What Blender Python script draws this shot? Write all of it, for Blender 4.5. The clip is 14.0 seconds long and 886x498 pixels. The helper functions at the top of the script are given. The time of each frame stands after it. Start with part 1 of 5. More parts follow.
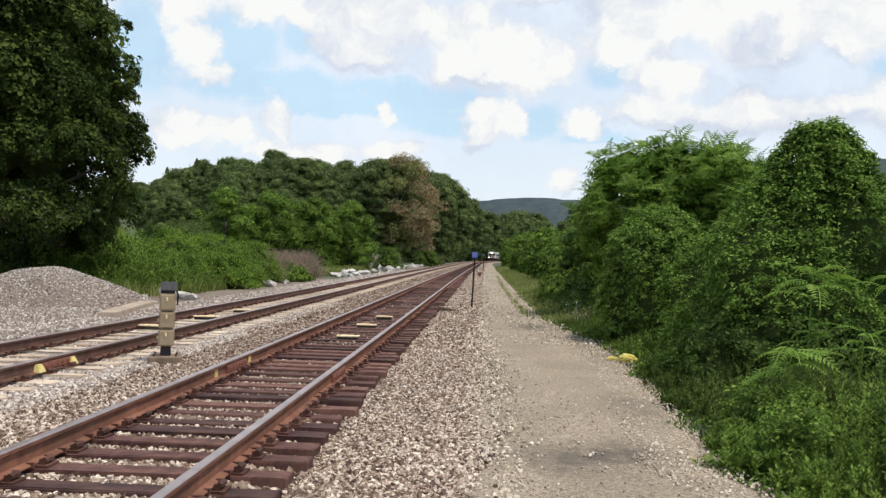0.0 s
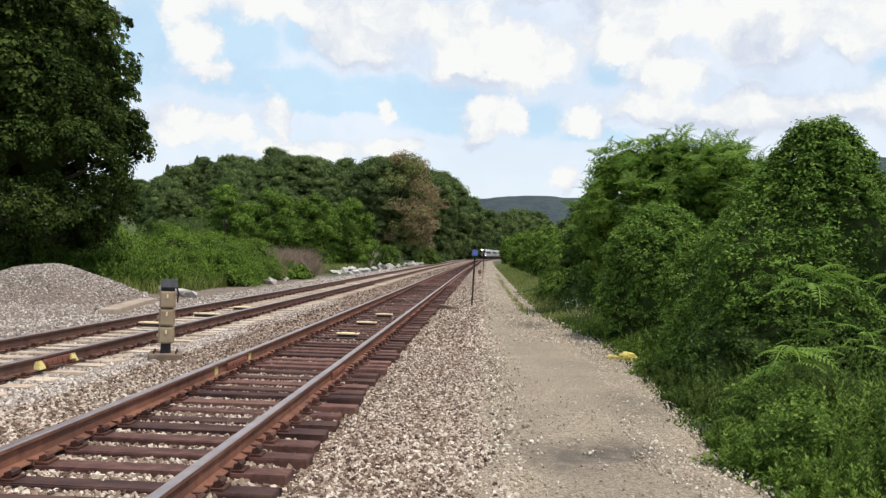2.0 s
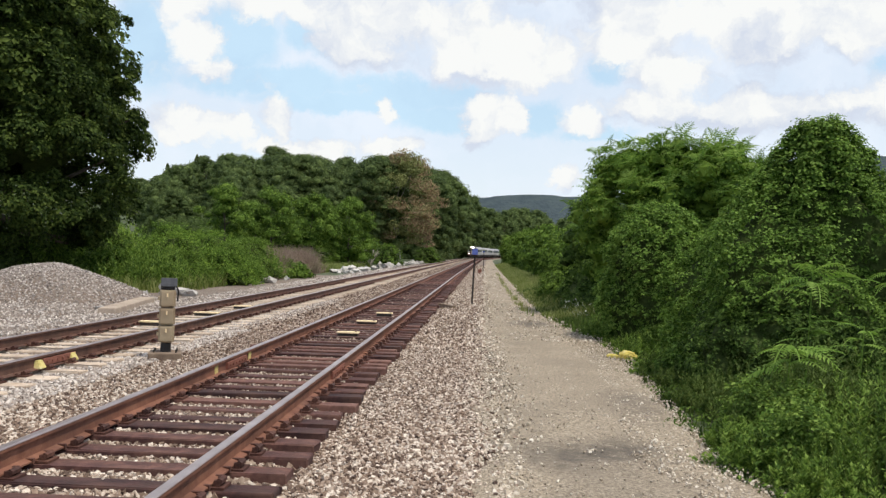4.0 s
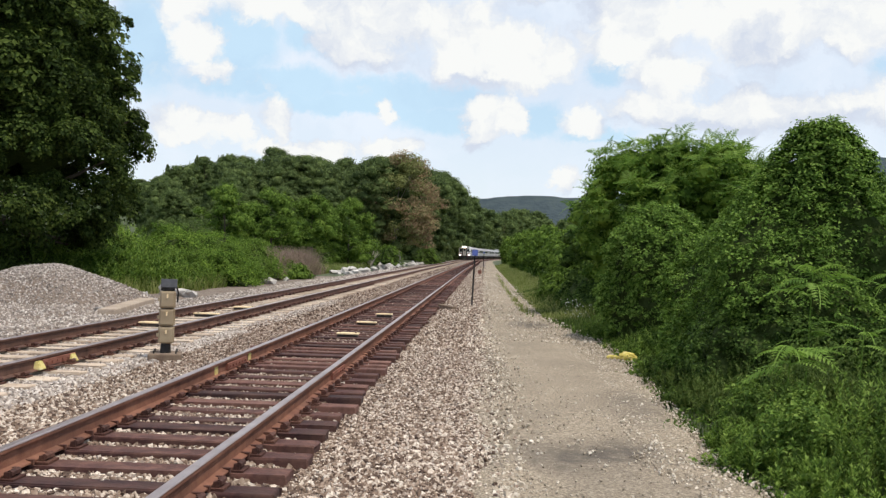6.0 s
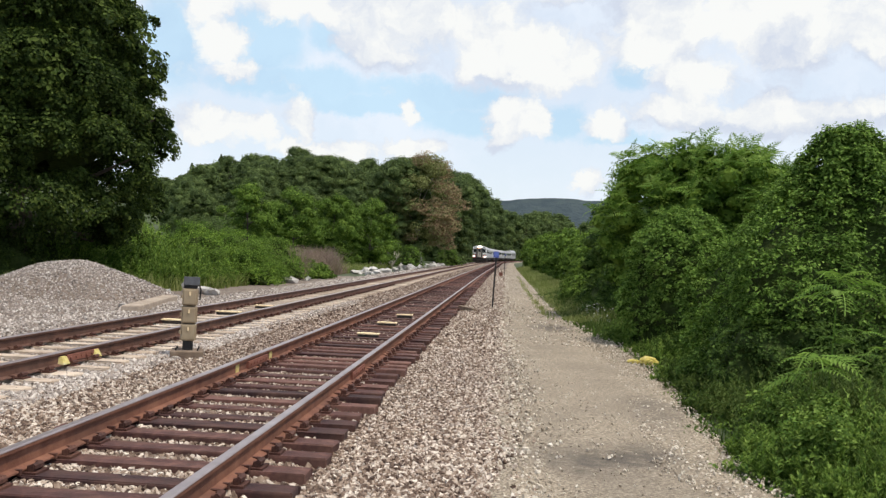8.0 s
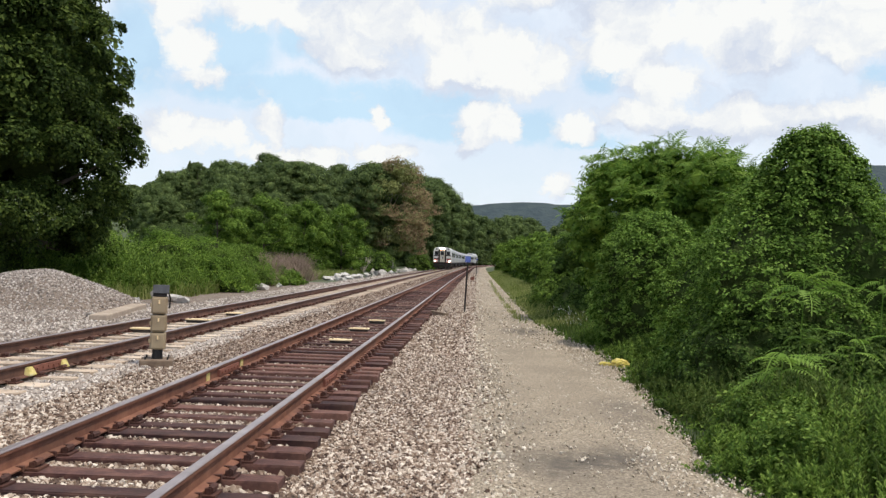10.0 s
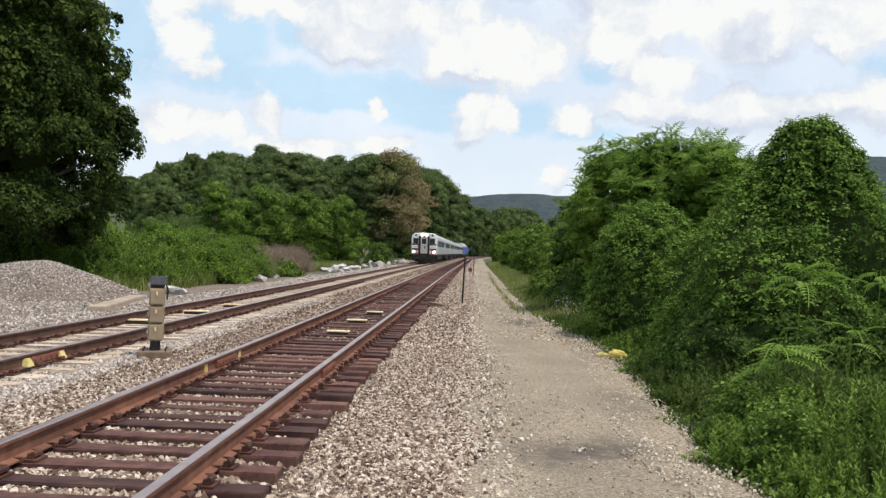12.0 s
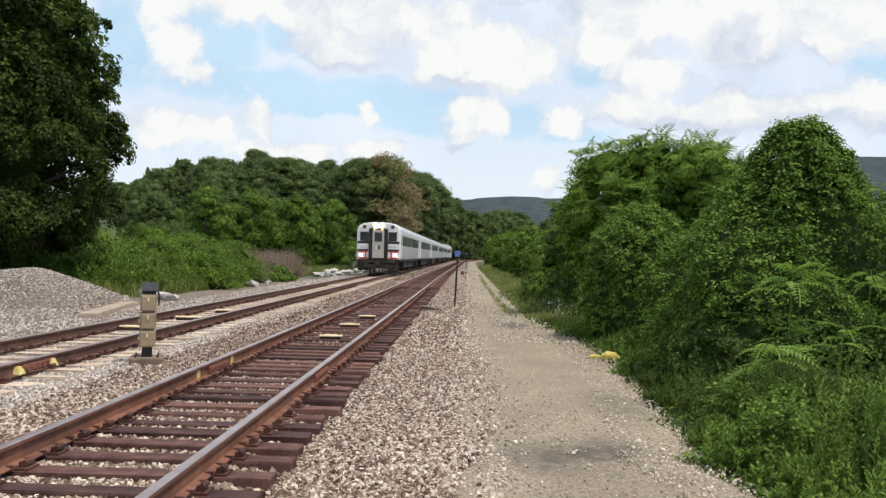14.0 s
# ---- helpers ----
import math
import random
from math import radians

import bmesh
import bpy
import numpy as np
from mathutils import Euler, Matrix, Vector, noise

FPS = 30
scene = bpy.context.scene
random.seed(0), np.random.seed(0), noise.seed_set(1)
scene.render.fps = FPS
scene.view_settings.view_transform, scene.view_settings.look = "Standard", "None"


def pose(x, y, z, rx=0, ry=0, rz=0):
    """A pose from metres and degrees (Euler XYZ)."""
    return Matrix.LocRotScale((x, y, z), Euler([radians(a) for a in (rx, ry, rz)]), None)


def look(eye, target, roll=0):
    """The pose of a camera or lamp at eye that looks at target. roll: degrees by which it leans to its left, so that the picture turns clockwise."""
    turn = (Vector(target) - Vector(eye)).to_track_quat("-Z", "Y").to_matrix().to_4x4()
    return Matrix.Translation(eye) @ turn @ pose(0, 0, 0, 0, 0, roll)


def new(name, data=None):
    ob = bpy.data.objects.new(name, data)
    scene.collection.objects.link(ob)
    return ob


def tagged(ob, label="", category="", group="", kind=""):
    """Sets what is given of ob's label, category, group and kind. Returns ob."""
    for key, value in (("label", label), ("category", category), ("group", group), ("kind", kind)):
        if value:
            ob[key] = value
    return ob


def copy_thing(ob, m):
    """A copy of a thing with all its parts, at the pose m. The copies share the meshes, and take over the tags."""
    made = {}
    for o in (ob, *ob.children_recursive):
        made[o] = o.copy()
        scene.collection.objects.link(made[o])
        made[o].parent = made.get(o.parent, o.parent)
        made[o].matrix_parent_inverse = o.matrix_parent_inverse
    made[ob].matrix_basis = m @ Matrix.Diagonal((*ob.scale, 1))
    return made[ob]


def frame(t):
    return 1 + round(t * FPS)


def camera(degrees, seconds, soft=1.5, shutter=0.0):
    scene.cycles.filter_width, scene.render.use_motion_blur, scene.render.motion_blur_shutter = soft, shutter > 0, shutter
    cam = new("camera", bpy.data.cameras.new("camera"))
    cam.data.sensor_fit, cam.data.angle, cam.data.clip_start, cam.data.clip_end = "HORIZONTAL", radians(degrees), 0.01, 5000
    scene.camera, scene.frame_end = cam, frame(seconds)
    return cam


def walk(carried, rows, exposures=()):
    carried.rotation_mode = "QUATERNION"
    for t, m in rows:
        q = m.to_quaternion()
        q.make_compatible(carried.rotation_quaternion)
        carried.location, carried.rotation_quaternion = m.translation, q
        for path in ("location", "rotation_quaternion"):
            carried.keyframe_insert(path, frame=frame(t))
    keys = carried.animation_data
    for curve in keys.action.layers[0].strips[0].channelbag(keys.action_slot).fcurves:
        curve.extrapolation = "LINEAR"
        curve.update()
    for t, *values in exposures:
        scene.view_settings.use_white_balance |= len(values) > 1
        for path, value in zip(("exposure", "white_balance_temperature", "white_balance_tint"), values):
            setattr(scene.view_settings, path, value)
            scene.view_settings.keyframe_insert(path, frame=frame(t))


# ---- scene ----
# Camera, on a tripod head that drifts a little
EYE_Z = 1.69
cam = camera(54.0, 14.0, 1.35)
TURNS = [  # seconds, yaw, pitch, roll
    (0.0, 2.960, 0.464, -1.54), (0.5, 2.962, 0.444, -1.58), (1.0, 2.962, 0.434, -1.61), (1.5, 2.974, 0.377, -1.65),
    (2.0, 2.973, 0.321, -1.66), (2.5, 2.973, 0.266, -1.66), (3.0, 2.971, 0.219, -1.65), (3.2, 2.972, 0.220, -1.65),
    (5.3, 2.975, 0.310, -1.69), (5.5, 2.975, 0.312, -1.70), (6.0, 2.973, 0.321, -1.68), (6.5, 2.987, 0.313, -1.76),
    (6.8, 2.990, 0.313, -1.86), (7.0, 3.051, 0.349, -2.07), (7.2, 3.450, 0.320, -2.35), (7.5, 4.718, 0.165, -2.77),
    (8.0, 4.372, 0.361, -2.43), (8.2, 3.791, 0.747, -2.21), (10.3, 2.480, 0.755, -1.80), (10.5, 2.467, 0.753, -1.79),
    (11.0, 2.760, 0.598, -1.73), (11.5, 2.877, 0.436, -1.70), (12.0, 2.350, 0.189, -1.79), (12.5, 2.800, 0.123, -1.42),
    (13.0, 2.002, 0.362, -1.29), (13.5, 1.737, 0.441, -1.23), (14.0, 1.826, 0.431, -1.27)]
walk(cam, [(t, pose(0, 0, EYE_Z, 90 + p, r, y)) for t, y, p, r in TURNS], exposures=[(0.0, 0.05, 6650, 10), (14.0, 0.05, 6650, 10)])

# Daylight: a high sun behind thin cloud, and a bright broken sky
SUN_EL, SUN_AZ = 66.0, 116.0   # degrees; azimuth from straight ahead towards the right
sun_dir = Vector((math.sin(radians(SUN_AZ)) * math.cos(radians(SUN_EL)), math.cos(radians(SUN_AZ)) * math.cos(radians(SUN_EL)), math.sin(radians(SUN_EL))))
sun = new("sun", bpy.data.lights.new("sun", "SUN"))
sun.data.energy, sun.data.angle, sun.data.color = 3.1, radians(3.0), (1.0, 0.93, 0.80)
sun.matrix_world = look((0, 0, 60), Vector((0, 0, 60)) - sun_dir)


def make_world():
    w = bpy.data.worlds.new("sky")
    scene.world = w
    w.use_nodes = True
    n, l = w.node_tree.nodes, w.node_tree.links
    n.clear()
    out = n.new("ShaderNodeOutputWorld")
    sky = n.new("ShaderNodeTexSky")
    sky.sky_type, sky.sun_disc = "NISHITA", False
    sky.sun_elevation, sky.sun_rotation = radians(SUN_EL), radians(SUN_AZ)
    b1, b2 = n.new("ShaderNodeBackground"), n.new("ShaderNodeBackground")
    b1.inputs[1].default_value = 0.155
    l.new(sky.outputs[0], b1.inputs[0])
    tc = n.new("ShaderNodeTexCoord")
    sep = n.new("ShaderNodeSeparateXYZ")
    l.new(tc.outputs["Generated"], sep.inputs[0])

    def both(op, p, q, clamp=False):
        m = n.new("ShaderNodeMath")
        m.operation, m.use_clamp = op, clamp
        for k, v in enumerate((p, q)):
            if isinstance(v, float):
                m.inputs[k].default_value = v
            else:
                l.new(v, m.inputs[k])
        return m.outputs[0]

    def tex(scale, detail, rough, src, shift=0.0):
        t = n.new("ShaderNodeTexNoise")
        t.inputs["Scale"].default_value, t.inputs["Detail"].default_value, t.inputs["Roughness"].default_value = scale, detail, rough
        mp = n.new("ShaderNodeMapping")
        mp.inputs["Location"].default_value = (shift, 0.3, shift * 0.5)
        l.new(src, mp.inputs[0])
        l.new(mp.outputs[0], t.inputs["Vector"])
        return t

    def ramp(src, lo, hi):
        r = n.new("ShaderNodeMapRange")
        r.interpolation_type = "SMOOTHSTEP"
        r.inputs["From Min"].default_value, r.inputs["From Max"].default_value = lo, hi
        l.new(src, r.inputs["Value"])
        return r.outputs[0]
    # bearing and height of each direction, as a flat chart of the sky, roughened
    chart = n.new("ShaderNodeCombineXYZ")
    l.new(both("ARCTAN2", sep.outputs[0], sep.outputs[1]), chart.inputs[0])
    l.new(sep.outputs[2], chart.inputs[1])
    warp = tex(24.0, 8.0, 0.68, chart.outputs[0])
    va = n.new("ShaderNodeVectorMath")
    va.operation = "MULTIPLY_ADD"
    l.new(warp.outputs["Color"], va.inputs[0])
    va.inputs[1].default_value, va.inputs[2].default_value = (0.052, 0.044, 0), (-0.051, -0.037, 0)
    slow = tex(8.0, 2.0, 0.5, chart.outputs[0], 5.0)
    vb = n.new("ShaderNodeVectorMath")
    vb.operation = "MULTIPLY_ADD"
    l.new(slow.outputs["Color"], vb.inputs[0])
    vb.inputs[1].default_value = (0.05, 0.03, 0)
    l.new(va.outputs[0], vb.inputs[2])
    vs = n.new("ShaderNodeVectorMath")
    l.new(vb.outputs[0], vs.inputs[0])
    l.new(chart.outputs[0], vs.inputs[1])

    def heaps(rows):
        total = None
        for x, y, rx, ry in rows:
            mp = n.new("ShaderNodeMapping")
            mp.inputs["Scale"].default_value = (1 / rx, 1 / ry, 1)
            mp.inputs["Location"].default_value = (-x / rx, -y / ry, 0)
            g = n.new("ShaderNodeTexGradient")
            g.gradient_type = "SPHERICAL"
            l.new(vs.outputs[0], mp.inputs[0])
            l.new(mp.outputs[0], g.inputs[0])
            total = g.outputs[1] if total is None else both("MAXIMUM", total, g.outputs[1])
        return total
    # cumulus: bearing, height, half-width, half-height (radians)
    white = heaps(((-0.352, 0.262, 0.048, 0.050), (-0.338, 0.228, 0.048, 0.036), (-0.320, 0.194, 0.042, 0.022), (-0.238, 0.142, 0.028, 0.034), (-0.127, 0.158, 0.017, 0.019),
                   (-0.010, 0.155, 0.032, 0.042), (0.022, 0.158, 0.028, 0.036), (-0.250, 0.268, 0.11, 0.040), (-0.110, 0.262, 0.14, 0.062), (-0.020, 0.228, 0.12, 0.046),
                   (0.050, 0.212, 0.065, 0.036), (-0.150, 0.225, 0.08, 0.030), (0.165, 0.250, 0.10, 0.062), (0.195, 0.205, 0.08, 0.042), (0.240, 0.262, 0.09, 0.050),
                   (0.180, 0.165, 0.11, 0.032), (0.300, 0.160, 0.18, 0.034), (0.400, 0.245, 0.14, 0.060), (0.430, 0.165, 0.14, 0.036), (0.310, 0.240, 0.10, 0.050), (0.105, 0.150, 0.05, 0.030), (-0.335, 0.128, 0.09, 0.028),
                   (-0.220, 0.112, 0.10, 0.020), (-0.115, 0.122, 0.05, 0.018), (0.080, 0.092, 0.030, 0.026), (0.0, 0.315, 0.45, 0.040)))
    grey = heaps(((-0.050, 0.192, 0.11, 0.020), (-0.125, 0.200, 0.08, 0.020), (0.055, 0.275, 0.10, 0.025), (0.325, 0.198, 0.15, 0.030), (0.290, 0.235, 0.06, 0.040), (0.100, 0.180, 0.06, 0.020), (0.22, 0.145, 0.20, 0.022), (0.38, 0.150, 0.12, 0.020), (0.20, 0.228, 0.05, 0.018), (0.14, 0.190, 0.05, 0.016), (0.010, 0.126, 0.06, 0.016), (-0.02, 0.196, 0.09, 0.014)))
    clear = heaps(((-0.290, 0.225, 0.07, 0.055), (-0.190, 0.232, 0.07, 0.030), (-0.250, 0.182, 0.15, 0.022), (-0.095, 0.182, 0.14, 0.022), (-0.060, 0.156, 0.08, 0.024), (0.055, 0.155, 0.035, 0.030), (0.130, 0.207, 0.03, 0.025), (-0.390, 0.215, 0.05, 0.07), (0.43, 0.195, 0.04, 0.022), (0.12, 0.135, 0.06, 0.012), (-0.16, 0.165, 0.16, 0.016)))
    fine = tex(17.0, 7.0, 0.58, vs.outputs[0], 3.0).outputs[0]
    wide = tex(3.6, 6.0, 0.55, tc.outputs["Generated"], 1.0).outputs[0]
    # other heaps all over the sky above and behind
    rest = both("MULTIPLY", ramp(wide, 0.42, 0.62), ramp(sep.outputs[2], 0.27, 0.42))
    dense = both("ADD", both("MAXIMUM", white, both("MULTIPLY", rest, 0.6)), both("MULTIPLY", both("SUBTRACT", fine, 0.5), 1.7))
    heap = ramp(dense, 0.12, 0.52)
    veil = both("ADD", both("MULTIPLY", ramp(tex(9.0, 5.0, 0.6, vs.outputs[0], 7.0).outputs[0], 0.34, 0.70), 0.55), 0.12)
    # a milky veil over the forward sky, thin where the blue shows through
    ahead = both("MULTIPLY", both("SUBTRACT", 1.0, ramp(sep.outputs[2], 0.28, 0.36)), both("SUBTRACT", 1.0, ramp(both("ABSOLUTE", both("ARCTAN2", sep.outputs[0], sep.outputs[1]), 0.0), 0.55, 0.75)))
    film = both("SUBTRACT", both("ADD", 0.66, both("MULTIPLY", veil, 0.45)), both("MULTIPLY", ramp(clear, 0.0, 0.6), 0.12), True)
    veil = both("ADD", both("MULTIPLY", veil, both("SUBTRACT", 1.0, ahead)), both("MULTIPLY", film, ahead))
    low = both("SUBTRACT", 1.25, both("MULTIPLY", sep.outputs[2], 7.5), True)    # milky towards the horizon
    shade = both("SUBTRACT", both("ADD", 0.30, both("MULTIPLY", ramp(dense, 0.05, 0.75), 0.8)), both("MULTIPLY", ramp(grey, 0.12, 0.75), 0.8), True)
    puff = both("MULTIPLY", both("SUBTRACT", tex(13.0, 6.0, 0.66, vs.outputs[0], 11.0).outputs[0], 0.50), 3.8)
    shade = both("ADD", shade, puff, True)
    b3, m3 = n.new("ShaderNodeBackground"), n.new("ShaderNodeMixShader")
    blue = n.new("ShaderNodeMixRGB")
    blue.inputs[1].default_value, blue.inputs[2].default_value = (0.80, 0.885, 1.0, 1), (0.60, 0.82, 1.0, 1)
    l.new(both("MULTIPLY", ramp(clear, 0.0, 0.55), ahead), blue.inputs[0])
    l.new(blue.outputs[0], b3.inputs[0])
    l.new(both("MAXIMUM", veil, low), m3.inputs[0])
    l.new(b1.outputs[0], m3.inputs[1])
    l.new(b3.outputs[0], m3.inputs[2])
    tone = n.new("ShaderNodeMixRGB")
    tone.inputs[1].default_value, tone.inputs[2].default_value = (0.63, 0.70, 0.83, 1), (0.905, 0.93, 0.935, 1)
    l.new(shade, tone.inputs[0])
    l.new(tone.outputs[0], b2.inputs[0])
    b2.inputs[1].default_value = 1.0
    mix = n.new("ShaderNodeMixShader")
    l.new(heap, mix.inputs[0])
    l.new(m3.outputs[0], mix.inputs[1])
    l.new(b2.outputs[0], mix.inputs[2])
    l.new(mix.outputs[0], out.inputs[0])


make_world()


# ---- materials ----
def material(name, cols, scale=20.0, detail=6.0, rough=0.8, metal=0.0, bump=0.3, bump_scale=None, island=0.0, obrand=0.0,
             translucent=0.0, stain=None, stain_scale=1.0, dist=0.01, spec=0.5):
    """A noise-driven surface: cols are ramp stops (position, rgb); stain: (rgb, amount) in wide patches."""
    m = bpy.data.materials.new(name)
    m.use_nodes = True
    n, l = m.node_tree.nodes, m.node_tree.links
    n.clear()
    out, bs = n.new("ShaderNodeOutputMaterial"), n.new("ShaderNodeBsdfPrincipled")
    tc, geo, oi = n.new("ShaderNodeTexCoord"), n.new("ShaderNodeNewGeometry"), n.new("ShaderNodeObjectInfo")
    nz = n.new("ShaderNodeTexNoise")
    nz.inputs["Scale"].default_value, nz.inputs["Detail"].default_value = scale, detail
    nz.inputs["Roughness"].default_value = 0.62
    l.new(tc.outputs["Object"], nz.inputs["Vector"])
    fac = nz.outputs[0]

    def add(a, b, k):
        mul = n.new("ShaderNodeMath")
        mul.operation = "MULTIPLY_ADD"
        l.new(b, mul.inputs[0])
        mul.inputs[1].default_value, mul.inputs[2].default_value = k, -0.5 * k
        s = n.new("ShaderNodeMath")
        s.operation = "ADD"
        l.new(a, s.inputs[0])
        l.new(mul.outputs[0], s.inputs[1])
        return s.outputs[0]
    if island:
        fac = add(fac, geo.outputs["Random Per Island"], island)
    if obrand:
        fac = add(fac, oi.outputs["Random"], obrand)
    rp = n.new("ShaderNodeValToRGB")
    el = rp.color_ramp.elements
    while len(el) < len(cols):
        el.new(0.5)
    for e, (p, c) in zip(el, cols):
        e.position, e.color = p, (*c, 1)
    l.new(fac, rp.inputs[0])
    col = rp.outputs[0]
    if stain:
        nz2 = n.new("ShaderNodeTexNoise")
        nz2.inputs["Scale"].default_value, nz2.inputs["Detail"].default_value = stain_scale, 5.0
        l.new(tc.outputs["Object"], nz2.inputs["Vector"])
        mr = n.new("ShaderNodeMapRange")
        mr.inputs["From Min"].default_value, mr.inputs["From Max"].default_value, mr.inputs["To Max"].default_value = 0.42, 0.66, stain[1]
        l.new(nz2.outputs[0], mr.inputs["Value"])
        mx = n.new("ShaderNodeMixRGB")
        l.new(mr.outputs[0], mx.inputs[0])
        l.new(col, mx.inputs[1])
        mx.inputs[2].default_value = (*stain[0], 1)
        col = mx.outputs[0]
    l.new(col, bs.inputs["Base Color"])
    bs.inputs["Roughness"].default_value, bs.inputs["Metallic"].default_value = rough, metal
    bs.inputs["Specular IOR Level"].default_value = spec
    if bump:
        bn = n.new("ShaderNodeTexNoise")
        bn.inputs["Scale"].default_value, bn.inputs["Detail"].default_value = bump_scale or scale * 2, 6.0
        l.new(tc.outputs["Object"], bn.inputs["Vector"])
        bp = n.new("ShaderNodeBump")
        bp.inputs["Strength"].default_value, bp.inputs["Distance"].default_value = bump, dist
        l.new(bn.outputs[0], bp.inputs["Height"])
        l.new(bp.outputs[0], bs.inputs["Normal"])
    surf = bs.outputs[0]
    if translucent:
        tr, mx = n.new("ShaderNodeBsdfTranslucent"), n.new("ShaderNodeMixShader")
        l.new(col, tr.inputs[0])
        mx.inputs[0].default_value = translucent
        l.new(surf, mx.inputs[1])
        l.new(tr.outputs[0], mx.inputs[2])
        surf = mx.outputs[0]
    l.new(surf, out.inputs[0])
    return m


def glow(name, col, strength):
    m = bpy.data.materials.new(name)
    m.use_nodes = True
    b = m.node_tree.nodes["Principled BSDF"]
    b.inputs["Base Color"].default_value = (*col, 1)
    b.inputs["Emission Color"].default_value = (*col, 1)
    b.inputs["Emission Strength"].default_value = strength
    return m


def leafy(name, dark, mid, light, scale=0.9, gloss=0.12):
    return material(name, [(0.25, dark), (0.5, mid), (0.8, light)], scale=scale, detail=3, rough=0.7 - gloss * 0.7, bump=0, island=0.75, obrand=0.2, translucent=0.38, spec=gloss)


M_EARTH = material("earth_and_grass", [(0.3, (0.035, 0.05, 0.018)), (0.55, (0.06, 0.085, 0.03)), (0.75, (0.13, 0.11, 0.07))], 0.8, bump=0.5, bump_scale=9, dist=0.05)
M_PATH = material("packed_gravel", [(0.33, (0.10, 0.079, 0.058)), (0.5, (0.305, 0.248, 0.182)), (0.64, (0.53, 0.455, 0.36))], 42.0, 9, 0.95, bump=0.9, bump_scale=50, stain=((0.21, 0.175, 0.135), 0.5), stain_scale=0.8, dist=0.02)


def spot(m, rows, col):
    """Worn dark spots and a painted tree shadow, each with its own place: x, y, half-widths, amount."""
    n, l = m.node_tree.nodes, m.node_tree.links
    bs = next(k for k in n if k.type == "BSDF_PRINCIPLED")
    tc = next(k for k in n if k.type == "TEX_COORD")
    src = bs.inputs["Base Color"].links[0].from_socket
    wn = n.new("ShaderNodeTexNoise")
    wn.inputs["Scale"].default_value, wn.inputs["Detail"].default_value = 5.0, 10.0
    wn.inputs["Roughness"].default_value = 0.72
    l.new(tc.outputs["Object"], wn.inputs["Vector"])
    rough = n.new("ShaderNodeMapRange")
    rough.inputs["From Min"].default_value, rough.inputs["From Max"].default_value = 0.32, 0.68
    l.new(wn.outputs[0], rough.inputs["Value"])
    for x, y, rx, ry, k in rows:
        mp, g, mr, mx = n.new("ShaderNodeMapping"), n.new("ShaderNodeTexGradient"), n.new("ShaderNodeMath"), n.new("ShaderNodeMixRGB")
        mp.inputs["Scale"].default_value, mp.inputs["Location"].default_value = (1 / rx, 1 / ry, 0), (-x / rx, -y / ry, 0)
        g.gradient_type = "SPHERICAL"
        l.new(tc.outputs["Object"], mp.inputs[0])
        l.new(mp.outputs[0], g.inputs[0])
        ad = n.new("ShaderNodeMath")
        ad.operation = "MULTIPLY"
        l.new(rough.outputs[0], ad.inputs[0])
        l.new(g.outputs[1], ad.inputs[1])
        mr.operation, mr.use_clamp = "MULTIPLY", True
        l.new(ad.outputs[0], mr.inputs[0])
        mr.inputs[1].default_value = k * 3.2
        l.new(mr.outputs[0], mx.inputs[0])
        l.new(src, mx.inputs[1])
        mx.inputs[2].default_value = (*col, 1)
        src = mx.outputs[0]
    l.new(src, bs.inputs["Base Color"])


# The spot at y 22.6 is a tree's cast shadow put into the colour.
spot(M_PATH, ((0.95, 7.9, 0.95, 0.9, 0.55), (0.7, 7.7, 0.45, 0.5, 0.5), (1.35, 8.2, 0.4, 0.6, 0.5), (1.15, 22.6, 0.8, 1.6, 0.7), (1.8, 10.5, 0.5, 1.6, 0.4), (1.0, 5.8, 0.9, 1.2, 0.3)), (0.115, 0.096, 0.078))
M_BED = material("ballast_bed", [(0.25, (0.075, 0.058, 0.047)), (0.5, (0.205, 0.165, 0.138)), (0.75, (0.38, 0.325, 0.28))], 22.0, 8, 0.95, bump=1.0, bump_scale=26, dist=0.03, stain=((0.16, 0.11, 0.08), 0.5), stain_scale=0.5)
M_STONE = material("ballast_stone", [(0.05, (0.075, 0.045, 0.034)), (0.34, (0.215, 0.148, 0.108)), (0.60, (0.375, 0.288, 0.225)), (0.92, (0.70, 0.615, 0.53))], 14.0, 4, 0.9, bump=0.25, island=0.95)
M_RUSTSTONE = material("rust_stained_stone", [(0.05, (0.060, 0.034, 0.025)), (0.34, (0.165, 0.108, 0.078)), (0.60, (0.285, 0.205, 0.155)), (0.92, (0.55, 0.46, 0.385))], 14.0, 4, 0.9, bump=0.25, island=0.95)
M_PALE = material("pale_ballast_stone", [(0.10, (0.17, 0.14, 0.122)), (0.4, (0.36, 0.308, 0.27)), (0.62, (0.49, 0.43, 0.385)), (0.92, (0.72, 0.66, 0.61))], 14.0, 4, 0.9, bump=0.25, island=0.7)
M_PEB = material("path_pebble", [(0.10, (0.25, 0.205, 0.155)), (0.4, (0.42, 0.355, 0.28)), (0.65, (0.56, 0.49, 0.40)), (0.95, (0.78, 0.71, 0.62))], 14.0, 4, 0.9, bump=0.2, island=0.8)
M_HEAP = material("heap_stone", [(0.10, (0.125, 0.104, 0.092)), (0.4, (0.28, 0.24, 0.215)), (0.65, (0.40, 0.352, 0.32)), (0.92, (0.60, 0.55, 0.51))], 14.0, 4, 0.9, bump=0.25, island=0.8)
